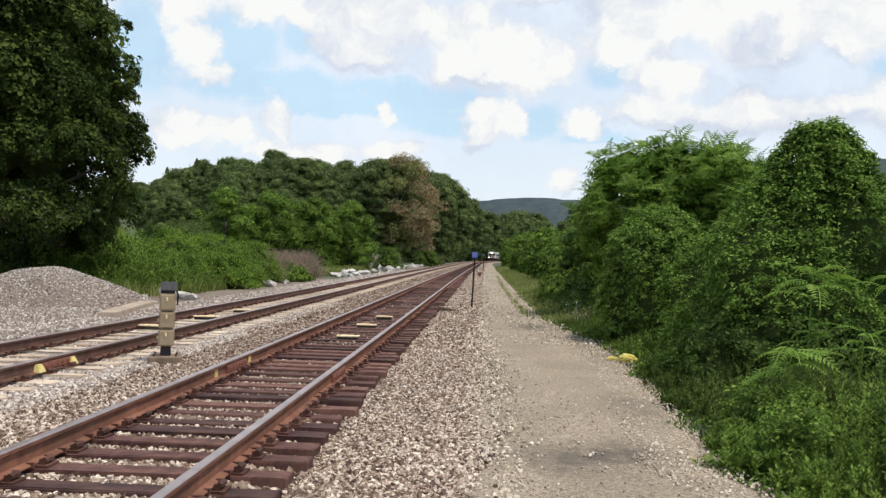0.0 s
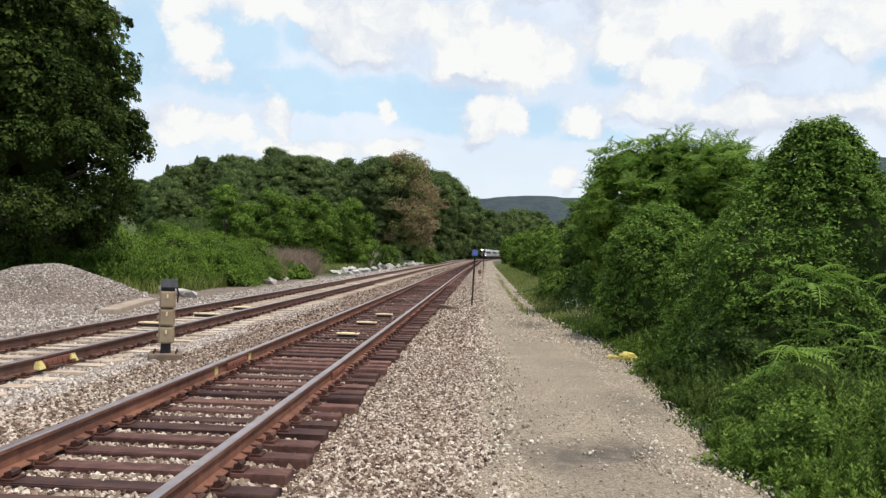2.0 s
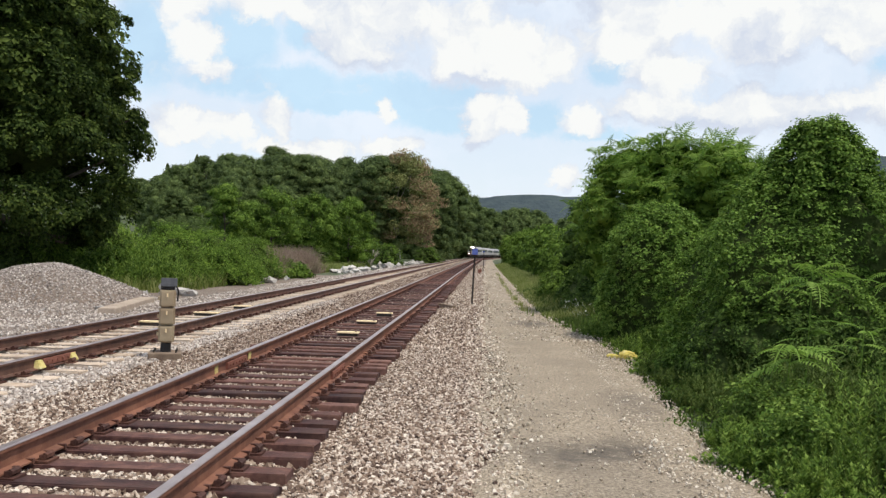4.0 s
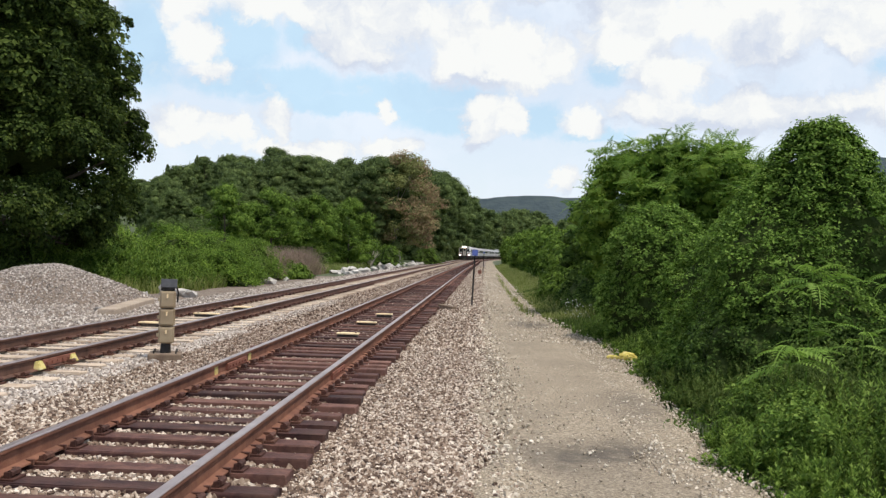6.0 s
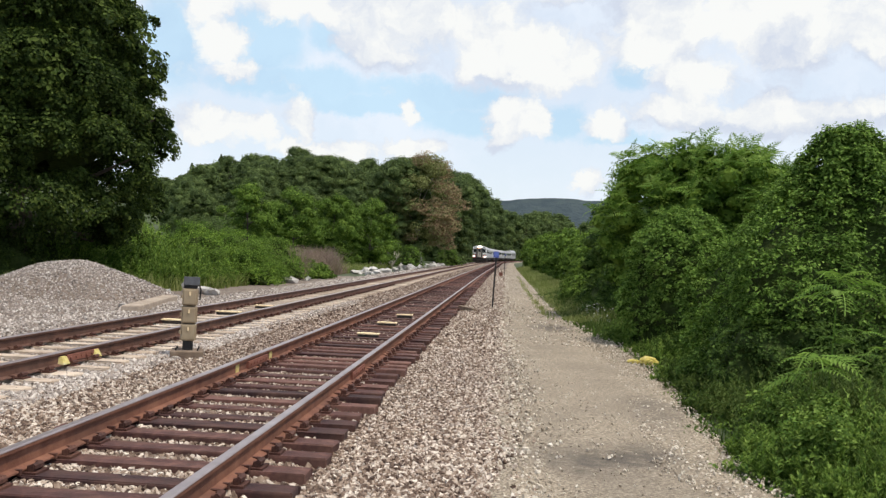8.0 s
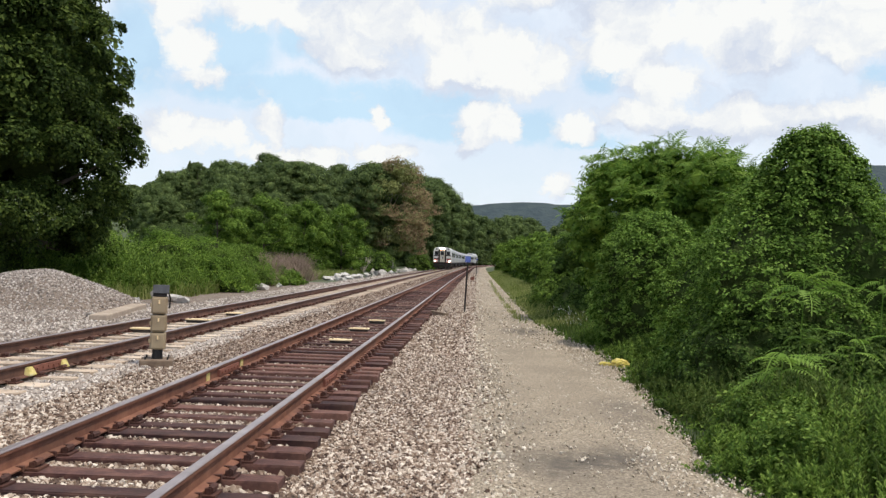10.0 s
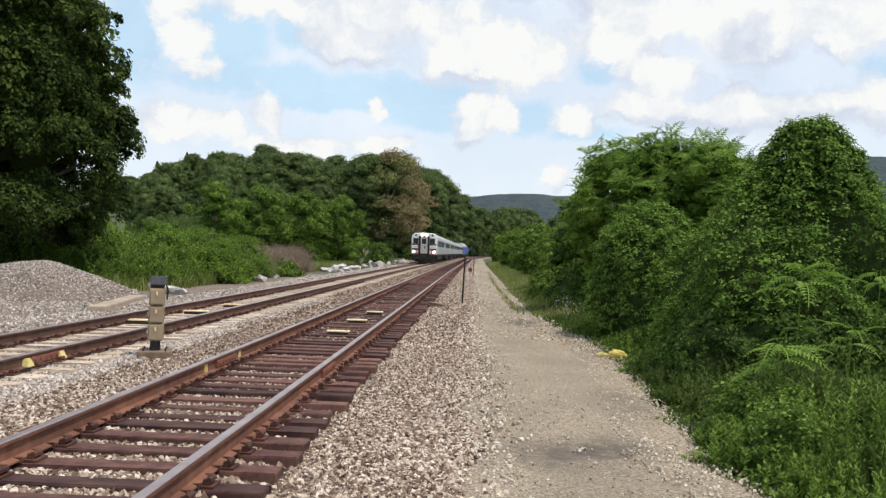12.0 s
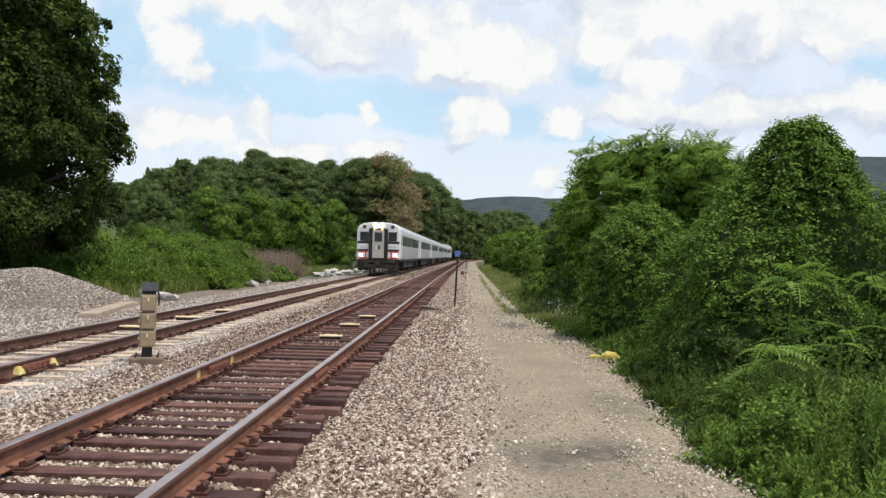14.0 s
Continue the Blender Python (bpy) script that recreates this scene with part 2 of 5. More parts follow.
M_TIE = material("creosoted_wood", [(0.25, (0.026, 0.0095, 0.011)), (0.5, (0.074, 0.0295, 0.0265)), (0.8, (0.20, 0.096, 0.075))], 7.0, 8, 0.85, bump=0.6, bump_scale=30, obrand=0.5, stain=((0.15, 0.08, 0.055), 0.4), stain_scale=2.5)
M_TIE2 = material("new_pale_tie", [(0.25, (0.36, 0.27, 0.20)), (0.5, (0.55, 0.44, 0.345)), (0.8, (0.70, 0.59, 0.48))], 6.0, 8, 0.9, bump=0.4, obrand=0.35, stain=((0.25, 0.20, 0.16), 0.5), stain_scale=2.0)
M_RUST = material("rusty_rail_steel", [(0.25, (0.115, 0.043, 0.027)), (0.5, (0.215, 0.090, 0.056)), (0.8, (0.33, 0.158, 0.10))], 5.0, 9, 0.75, 0.1, bump=0.25, bump_scale=60, stain=((0.085, 0.045, 0.034), 0.4), stain_scale=1.2)
M_DARKRUST = material("dark_rail_steel", [(0.25, (0.070, 0.030, 0.021)), (0.5, (0.135, 0.062, 0.042)), (0.8, (0.22, 0.115, 0.08))], 5.0, 9, 0.75, 0.1, bump=0.25, bump_scale=60, stain=((0.06, 0.04, 0.032), 0.4), stain_scale=1.2)
M_SHINE = material("worn_rail_head", [(0.3, (0.36, 0.295, 0.285)), (0.7, (0.54, 0.465, 0.46))], 3.0, 6, 0.42, 0.75, bump=0.05)
M_PLATE = material("rusty_plate", [(0.25, (0.042, 0.019, 0.015)), (0.5, (0.09, 0.036, 0.027)), (0.8, (0.16, 0.075, 0.05))], 18.0, 6, 0.8, 0.2, bump=0.3, obrand=0.3)
M_REDBAR = material("red_joint_bar", [(0.25, (0.13, 0.045, 0.03)), (0.6, (0.26, 0.10, 0.07))], 12.0, 6, 0.7, 0.1, bump=0.3)
M_BOARD = material("pale_board", [(0.25, (0.74, 0.54, 0.30)), (0.6, (0.90, 0.73, 0.47)), (0.85, (0.94, 0.84, 0.68))], 9.0, 6, 0.8, bump=0.2)
M_DARKWOOD = material("dark_block", [(0.3, (0.03, 0.025, 0.022)), (0.7, (0.08, 0.065, 0.055))], 12.0, 6, 0.85, bump=0.3)
M_YELLOW = material("yellow_paint", [(0.3, (0.45, 0.36, 0.10)), (0.5, (0.66, 0.56, 0.20)), (0.75, (0.64, 0.58, 0.40))], 16.0, 6, 0.6, bump=0.15)
M_TAN = material("tan_enamel", [(0.25, (0.27, 0.20, 0.125)), (0.5, (0.36, 0.28, 0.18)), (0.8, (0.45, 0.36, 0.245))], 6.0, 8, 0.55, bump=0.1, stain=((0.20, 0.13, 0.075), 0.6), stain_scale=3.0)
M_GREY = material("dark_grey_metal", [(0.3, (0.06, 0.06, 0.065)), (0.7, (0.12, 0.12, 0.13))], 9.0, 6, 0.5, 0.3, bump=0.1)
M_BLACK = material("black_iron", [(0.3, (0.012, 0.011, 0.011)), (0.7, (0.035, 0.03, 0.028))], 14.0, 6, 0.6, 0.2, bump=0.15)
M_SANDSTONE = material("sandy_concrete", [(0.3, (0.34, 0.27, 0.21)), (0.7, (0.50, 0.41, 0.33))], 9.0, 8, 0.9, bump=0.5, stain=((0.26, 0.2, 0.155), 0.5), stain_scale=2.0)
M_BLUE = material("blue_enamel", [(0.3, (0.10, 0.15, 0.48)), (0.7, (0.16, 0.22, 0.62))], 8.0, 4, 0.5, bump=0.05)
M_ROCK = material("pale_rock", [(0.25, (0.25, 0.23, 0.215)), (0.5, (0.45, 0.425, 0.40)), (0.8, (0.66, 0.635, 0.61))], 3.0, 8, 0.9, bump=0.8, bump_scale=5, dist=0.05, obrand=0.3)
M_BARK = material("bark", [(0.3, (0.05, 0.04, 0.03)), (0.7, (0.14, 0.115, 0.09))], 6.0, 8, 0.95, bump=0.8, bump_scale=14, dist=0.03)
M_PALEBARK = material("pale_bark", [(0.3, (0.20, 0.17, 0.14)), (0.7, (0.42, 0.38, 0.33))], 4.0, 8, 0.95, bump=0.6, bump_scale=10, dist=0.03)
M_LEAF_TREE = leafy("maple_leaf", (0.024, 0.044, 0.009), (0.056, 0.094, 0.018), (0.115, 0.160, 0.034))
M_LEAF_VINE = leafy("vine_leaf", (0.060, 0.116, 0.018), (0.150, 0.265, 0.044), (0.255, 0.39, 0.082), 1.4)
# Leaf green darkened: the shade on low growth is put into the colour.
M_LEAF_SHADED = leafy("shaded_leaf", (0.030, 0.060, 0.012), (0.068, 0.124, 0.024), (0.13, 0.21, 0.045), 1.4)
M_LEAF_BUSH = leafy("bush_leaf", (0.058, 0.115, 0.016), (0.140, 0.250, 0.036), (0.25, 0.37, 0.060), 1.0)
M_LEAF_FERN = leafy("compound_leaf", (0.105, 0.205, 0.030), (0.175, 0.30, 0.050), (0.27, 0.40, 0.085), 2.0, 0.15)
M_LEAF_WOOD = leafy("woodland_leaf", (0.064, 0.098, 0.036), (0.118, 0.170, 0.056), (0.18, 0.24, 0.080), 0.25)
M_LEAF_LIGHT = leafy("light_woodland_leaf", (0.062, 0.115, 0.018), (0.124, 0.212, 0.032), (0.205, 0.31, 0.055), 0.3)
M_LEAF_FADED = leafy("faded_leaf", (0.16, 0.18, 0.065), (0.25, 0.275, 0.10), (0.33, 0.35, 0.14), 0.3)
M_LEAF_BROWN = leafy("withering_leaf", (0.21, 0.145, 0.085), (0.36, 0.25, 0.155), (0.28, 0.27, 0.13), 0.3)
M_BRUSH = material("dry_brush", [(0.25, (0.20, 0.145, 0.11)), (0.6, (0.36, 0.265, 0.205)), (0.85, (0.20, 0.22, 0.09))], 1.0, 4, 0.9, bump=0, island=0.5, translucent=0.15)
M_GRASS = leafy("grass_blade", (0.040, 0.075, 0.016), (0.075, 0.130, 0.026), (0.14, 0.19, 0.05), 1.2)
M_GRASS_LIGHT = leafy("light_grass_blade", (0.13, 0.175, 0.038), (0.225, 0.275, 0.075), (0.36, 0.37, 0.15), 1.2)
M_WEED = leafy("weed_leaf", (0.072, 0.135, 0.024), (0.150, 0.250, 0.044), (0.26, 0.37, 0.080), 1.6)
M_FLOWER = material("white_flower", [(0.3, (0.6, 0.6, 0.58)), (0.7, (0.8, 0.8, 0.78))], 5.0, 2, 0.8, bump=0)
# The blue-grey of distance haze is mixed into this base colour.
M_HAZY_RIDGE = material("far_woodland", [(0.25, (0.045, 0.062, 0.075)), (0.5, (0.062, 0.082, 0.092)), (0.8, (0.085, 0.11, 0.105))], 0.02, 9, 1.0, bump=1.0, bump_scale=0.06, dist=8.0, spec=0.0)
M_STEEL = material("brushed_car_steel", [(0.3, (0.50, 0.51, 0.535)), (0.7, (0.64, 0.65, 0.67))], 1.2, 8, 0.42, 0.35, bump=0.08, stain=((0.46, 0.45, 0.45), 0.5), stain_scale=0.6)
M_WHITE = material("white_cab_paint", [(0.3, (0.78, 0.78, 0.77)), (0.7, (0.88, 0.88, 0.87))], 2.0, 8, 0.45, bump=0.03, stain=((0.64, 0.62, 0.59), 0.35), stain_scale=1.5)
M_GLASS = material("dark_window_glass", [(0.3, (0.016, 0.018, 0.022)), (0.7, (0.03, 0.034, 0.04))], 1.5, 3, 0.22, bump=0)
M_SIDEGLASS = material("tinted_side_glass", [(0.3, (0.045, 0.052, 0.075)), (0.7, (0.075, 0.085, 0.115))], 1.5, 3, 0.12, bump=0)
M_UNDER = material("dirty_underframe", [(0.3, (0.02, 0.018, 0.017)), (0.7, (0.06, 0.052, 0.048))], 5.0, 6, 0.85, bump=0.3)
M_RED = material("red_paint", [(0.3, (0.42, 0.03, 0.02)), (0.7, (0.55, 0.05, 0.035))], 5.0, 3, 0.5, bump=0)
M_LAMP = glow("headlight_glow", (1.0, 0.86, 0.66), 60.0)
M_AMBER = glow("amber_glow", (1.0, 0.33, 0.08), 4.0)
M_DITCH = glow("ditch_light_glow", (1.0, 0.84, 0.70), 25.0)
M_WEATHERED = material("weathered_wood", [(0.25, (0.10, 0.065, 0.045)), (0.6, (0.22, 0.16, 0.115)), (0.85, (0.33, 0.26, 0.20))], 7.0, 8, 0.9, bump=0.5)
M_BAG = material("dirty_yellow_plastic", [(0.25, (0.38, 0.30, 0.08)), (0.5, (0.62, 0.50, 0.10)), (0.8, (0.75, 0.68, 0.40))], 12.0, 5, 0.45, bump=0.3)
M_DOOR = material("beige_door_paint", [(0.3, (0.44, 0.41, 0.35)), (0.7, (0.56, 0.52, 0.45))], 2.0, 5, 0.5, bump=0.03)
# Dark green fill for foliage masses, with the inner shade put into the colour.
M_INNER = material("shade_green", [(0.3, (0.028, 0.044, 0.012)), (0.7, (0.064, 0.092, 0.026))], 9.0, 6, 0.95, bump=0.8, bump_scale=14, dist=0.05, spec=0.1)


# ---- mesh tools ----
def mesh_np(name, V, F, mat, smooth=False):
    V, F = np.asarray(V, np.float32), np.asarray(F, np.int32)
    me = bpy.data.meshes.new(name)
    k = F.shape[1]
    me.vertices.add(len(V))
    me.vertices.foreach_set("co", V.ravel())
    me.loops.add(F.size)
    me.loops.foreach_set("vertex_index", F.ravel())
    me.polygons.add(len(F))
    me.polygons.foreach_set("loop_start", np.arange(0, F.size, k, dtype=np.int32))
    me.polygons.foreach_set("use_smooth", np.full(len(F), smooth))
    me.update(calc_edges=True)
    me.materials.append(mat)
    return me


def part(name, bm, mat, parent, label="", smooth=False):
    me = bpy.data.meshes.new(name)
    bm.to_mesh(me)
    bm.free()
    me.materials.append(mat)
    if smooth:
        for p in me.polygons:
            p.use_smooth = True
    ob = new(name, me)
    ob.parent = parent
    return tagged(ob, label)


def child(name, me, parent, label=""):
    ob = new(name, me)
    ob.parent = parent
    return tagged(ob, label)


def box(x0, x1, y0, y1, z0, z1, bevel=0.0, bm=None):
    bm2 = bmesh.new()
    bmesh.ops.create_cube(bm2, size=1)
    for v in bm2.verts:
        v.co = Vector(((x0 + x1) / 2 + v.co.x * (x1 - x0), (y0 + y1) / 2 + v.co.y * (y1 - y0), (z0 + z1) / 2 + v.co.z * (z1 - z0)))
    if bevel:
        bmesh.ops.bevel(bm2, geom=list(bm2.edges), offset=bevel, segments=2, affect="EDGES", profile=0.6)
    return joined(bm, bm2)


def joined(bm, bm2):
    if bm is None:
        return bm2
    me = bpy.data.meshes.new("tmp")
    bm2.to_mesh(me)
    bm2.free()
    bm.from_mesh(me)
    bpy.data.meshes.remove(me)
    return bm


def rod(a, b, r0, r1=None, seg=10, bm=None):
    a, b = Vector(a), Vector(b)
    r1 = r0 if r1 is None else r1
    bm2 = bmesh.new()
    bmesh.ops.create_cone(bm2, cap_ends=True, segments=seg, radius1=r0, radius2=r1, depth=(b - a).length)
    m = Matrix.Translation((a + b) / 2) @ (b - a).to_track_quat("Z", "Y").to_matrix().to_4x4()
    bmesh.ops.transform(bm2, matrix=m, verts=bm2.verts)
    return joined(bm, bm2)


def empty(name, m, label, category, group="", kind=""):
    ob = new(name)
    ob.matrix_world = m
    return tagged(ob, label, category, group, kind)


def sweep(profile, path, mat, name, close=True):
    """Extrudes a profile (u across, w up) along (x, y, z) points that run mainly in y."""
    P, path = np.array(profile), np.array(path)
    n, k = len(path), len(P)
    V = np.zeros((n, k, 3))
    V[:, :, 0] = path[:, None, 0] + P[None, :, 0]
    V[:, :, 1] = path[:, None, 1]
    V[:, :, 2] = path[:, None, 2] + P[None, :, 1]
    F = []
    for i in range(n - 1):
        for j in range(k if close else k - 1):
            j2 = (j + 1) % k
            F.append((i * k + j, i * k + j2, (i + 1) * k + j2, (i + 1) * k + j))
    return mesh_np(name, V.reshape(-1, 3), F, mat)


def smooth01(t):
    t = np.clip(t, 0, 1)
    return t * t * (3 - 2 * t)


GAP = 3.88            # between the centre lines of the two tracks


def far_x(y):
    """Centre line of the far track: straight, then a wide bend to the right."""
    y = np.asarray(y, float)
    return -6.58 - 0.31 * smooth01(y / 90) + np.maximum(0, y - 217) ** 2 / 3100


def near_x(y):
    return far_x(y) + GAP


def slope(y):
    return float(far_x(y + 1) - far_x(y - 1)) / 2


def edge_x(y):
    """Right edge of the gravel path."""
    return np.interp(y, [-10, 0, 6.3, 7.7, 11, 15.3, 19.0, 21.7, 26.5, 40, 70, 110, 400], [1.9, 2.0, 2.3, 2.0, 2.22, 2.45, 2.42, 2.0, 1.65, 1.55, 1.4, 1.2, 0.8]) + np.maximum(0, np.asarray(y, float) - 217) ** 2 / 3100


def ground_z(x, y):
    x, y = np.asarray(x, float), np.asarray(y, float)
    c = np.maximum(0, y - 217) ** 2 / 3100 * (y < 900) + (y >= 900) * 150
    left = np.maximum(0, -(x - c) - 17)
    hill = 15 * smooth01((left - 4) / 85) * smooth01((y - 60) / 110) * smooth01((620 - y) / 260)
    right = np.maximum(0, (x - c) - 9)
    return -0.14 + hill - 0.6 * smooth01(right / 20)


# ---- ground, path, ballast ----
def build_ground():
    xs = np.unique(np.concatenate([np.linspace(-3200, -160, 18), np.linspace(-160, 160, 60), np.linspace(160, 3200, 18)]))
    ys = np.unique(np.concatenate([np.linspace(-300, -20, 8), np.linspace(-20, 160, 60), np.linspace(160, 700, 45), np.linspace(700, 4600, 20)]))
    X, Y = np.meshgrid(xs, ys)
    V = np.stack([X, Y, ground_z(X, Y)], -1).reshape(-1, 3)
    w = len(xs)
    F = [(j * w + i, j * w + i + 1, (j + 1) * w + i + 1, (j + 1) * w + i) for j in range(len(ys) - 1) for i in range(w - 1)]
    tagged(new("ground", mesh_np("ground", V, F, M_EARTH, True)), "grassy dark earth ground beside the railway", "ground", kind="structure")


def strip(name, mat, y0, y1, step, left, right, cols, zfun, seed, label, cat, rough=0.01):
    rng = np.random.default_rng(seed)
    ys = np.concatenate([np.arange(y0, min(y1, 60), step), np.arange(max(60, y0), y1, step * 6)])
    t = np.linspace(0, 1, cols)
    L, R = left(ys), right(ys)
    X = L[:, None] + (R - L)[:, None] * t
    Y = np.repeat(ys[:, None], cols, 1)
    Z = zfun(X, Y) + rng.normal(0, rough, X.shape)
    Z[:, 0] -= 0.10
    Z[:, -1] -= 0.06
    V = np.stack([X, Y, Z], -1).reshape(-1, 3)
    F = [(j * cols + i, j * cols + i + 1, (j + 1) * cols + i + 1, (j + 1) * cols + i) for j in range(len(ys) - 1) for i in range(cols - 1)]
    return tagged(new(name, mesh_np(name, V, F, mat, True)), label, cat, kind="structure")


def bed_z(X, Y):
    """Height of the ballast across both tracks."""
    u1, u2 = np.abs(X - near_x(Y)), np.abs(X - far_x(Y))
    z = -0.050 - 0.045 * smooth01((u1 - 0.75) / 0.5) * (X > near_x(Y))
    return np.where(u2 < 1.45, -0.055, z)


PATH_Z = -0.075


def build_beds():
    wob = lambda y, k: 0.10 * np.sin(y * 1.7 + k) + 0.07 * np.sin(y * 4.1 + 2 * k) + 0.04 * np.sin(y * 9.3 + k)
    strip("ballast_bed", M_BED, -30, 640, 0.25, lambda y: far_x(y) - 3.4 + wob(y, 1), lambda y: near_x(y) + 2.95 + wob(y, 2), 48, bed_z, 3,
          "grey brown crushed-stone ballast bed under both tracks", "ballast bed")
    strip("gravel_path", M_PATH, -30, 330, 0.25, lambda y: near_x(y) + 2.55 + 1.0 * wob(y, 7), lambda y: edge_x(y) + 0.5 * wob(y, 5) + 0.1, 14, lambda X, Y: PATH_Z + 0 * X + 0.012 * np.sin(X * 2.1 + Y * 0.35), 4,
          "packed tan gravel service path beside the track", "path", 0.004)
    # pale stone yard round the gravel heap
    strip("gravel_yard", M_BED, 4, 60, 0.4, lambda y: -16.0 - 0.02 * y + wob(y, 3), lambda y: far_x(y) - 2.9, 20, lambda X, Y: -0.09 + 0 * X, 5,
          "flat grey gravel yard beside the far track", "gravel yard", 0.015)


def stones(name, mat, pts, sizes, seed, label, plain=False):
    rng = np.random.default_rng(seed)
    n = len(pts)
    c = np.array([[-1, -1, -1], [1, -1, -1], [1, 1, -1], [-1, 1, -1], [-1, -1, 1], [1, -1, 1], [1, 1, 1], [-1, 1, 1]], float)
    if plain:
        c = np.array([[-1.3, 0, 0], [1.3, 0, 0], [0, -1.3, 0], [0, 1.3, 0], [0, 0, -1.3], [0, 0, 1.3]])
        V = (c[None] + rng.uniform(-0.35, 0.35, (n, 6, 3))) * rng.uniform(0.7, 1.1, (n, 6, 1))
    else:
        V = c[None] * rng.uniform(0.55, 1.1, (n, 8, 3))
    V *= rng.uniform(0.65, 1.15, (n, 1, 3)) * (sizes[:, None, None] * 0.5)
    a = rng.normal(size=(n, 4))
    a /= np.linalg.norm(a, axis=1)[:, None]
    w, x, y, z = a.T
    R = np.stack([1 - 2 * (y * y + z * z), 2 * (x * y - z * w), 2 * (x * z + y * w), 2 * (x * y + z * w), 1 - 2 * (x * x + z * z), 2 * (y * z - x * w),
                  2 * (x * z - y * w), 2 * (y * z + x * w), 1 - 2 * (x * x + y * y)], -1).reshape(n, 3, 3)
    V = np.einsum("nij,nkj->nki", R, V) + pts[:, None, :]
    f = np.array([[0, 3, 2, 1], [4, 5, 6, 7], [0, 1, 5, 4], [1, 2, 6, 5], [2, 3, 7, 6], [3, 0, 4, 7]])
    if plain:
        f = np.array([[0, 2, 5], [2, 1, 5], [1, 3, 5], [3, 0, 5], [2, 0, 4], [1, 2, 4], [3, 1, 4], [0, 3, 4]])
    F = (f[None] + V.shape[1] * np.arange(n)[:, None, None]).reshape(-1, f.shape[1])
    return tagged(new(name, mesh_np(name, V.reshape(-1, 3), F, mat)), label, "stones", kind="stuff")


def build_stones():
    rng = np.random.default_rng(11)

    def scatter(n, y0, y1, lo, hi, near=1.6):
        y = y0 + (y1 - y0) * rng.random(n) ** near
        L, R = lo(y), hi(y)
        return L + (R - L) * rng.random(n), y
    bands = []
    for n, y0, y1, lo, hi, s in (
            (40000, 2.4, 16, lambda y: near_x(y) + 1.24, lambda y: near_x(y) + 2.52 + 0.26 * np.abs(rng.normal(size=len(y))) + 0.10 * np.sin(2.3 * y), 0.036),
            (3000, 2.4, 18, lambda y: near_x(y) + 2.45, lambda y: near_x(y) + 2.6 + 0.28 * np.abs(rng.normal(size=len(y))), 0.034), (400, 2.4, 18, lambda y: near_x(y) + 2.7, lambda y: near_x(y) + 3.1, 0.024), (1500, 16, 60, lambda y: near_x(y) + 2.5, lambda y: near_x(y) + 2.9, 0.045), (2600, 18, 110, lambda y: near_x(y) + 2.4, lambda y: edge_x(y) + 0.2, 0.042), (900, 2.6, 6.6, lambda y: near_x(y) + 2.9, lambda y: edge_x(y), 0.019), (3800, 3.5, 18, lambda y: edge_x(y) - 0.65, lambda y: edge_x(y) + 0.15, 0.022),
            (15000, 16, 60, lambda y: near_x(y) + 1.26, lambda y: near_x(y) + 2.7, 0.060),
            (5000, 55, 130, lambda y: near_x(y) + 1.26, lambda y: near_x(y) + 2.8, 0.10), (5000, 50, 130, lambda y: near_x(y) - 2.5, lambda y: near_x(y) - 0.8, 0.10),
            (14000, -14, 3, lambda y: near_x(y) + 1.25, lambda y: near_x(y) + 2.6 + 0.2 * rng.random(len(y)), 0.05), (7000, -14, 4, lambda y: near_x(y) - 0.72, lambda y: near_x(y) + 0.72, 0.05), (11000, -14, 6, lambda y: near_x(y) - 2.5, lambda y: near_x(y) - 1.2, 0.055),
            (17000, 3.5, 16, lambda y: near_x(y) - 0.72, lambda y: near_x(y) + 0.72, 0.038),
            (7000, 16, 50, lambda y: near_x(y) - 0.72, lambda y: near_x(y) + 0.72, 0.060),
            (4500, 3.5, 25, lambda y: near_x(y) + 0.8, lambda y: near_x(y) + 1.3, 0.045),
            (22000, 5, 18, lambda y: near_x(y) - 2.5, lambda y: near_x(y) - 0.8, 0.039),
            (10000, 18, 55, lambda y: near_x(y) - 2.5, lambda y: near_x(y) - 0.8, 0.065)):
        x, y = scatter(n, y0, y1, lo, hi)
        size = rng.uniform(0.6, 1.25, n) * s
        z = np.where(x > near_x(y) + 2.8, PATH_Z, bed_z(x, y)) + size * rng.uniform(0.0, 0.30, n)
        bands.append((np.stack([x, y, z], -1), size))
    P, S = np.concatenate([k[0] for k in bands]), np.concatenate([k[1] for k in bands])
    on_path = P[:, 0] > near_x(P[:, 1]) + 2.78 + 0.16 * rng.normal(size=len(P))
    PP, PS = P[on_path], S[on_path]
    P, S = P[~on_path], S[~on_path]
    close = P[:, 1] < 9
    stones("ballast_stones", M_STONE, P[close], S[close], 21, "loose brown and grey crushed ballast stones")
    inner = ~close & (P[:, 0] < near_x(P[:, 1]) + 0.9) & (P[:, 1] > 11 + 4 * rng.random(len(P)))
    stones("rusty_ballast_stones", M_RUSTSTONE, P[inner], S[inner], 25, "rust-stained brown ballast stones between the tracks", True)
    close |= inner
    stones("further_ballast_stones", M_STONE, P[~close], S[~close], 24, "brown and grey crushed ballast stones further along", True)
    bands = []
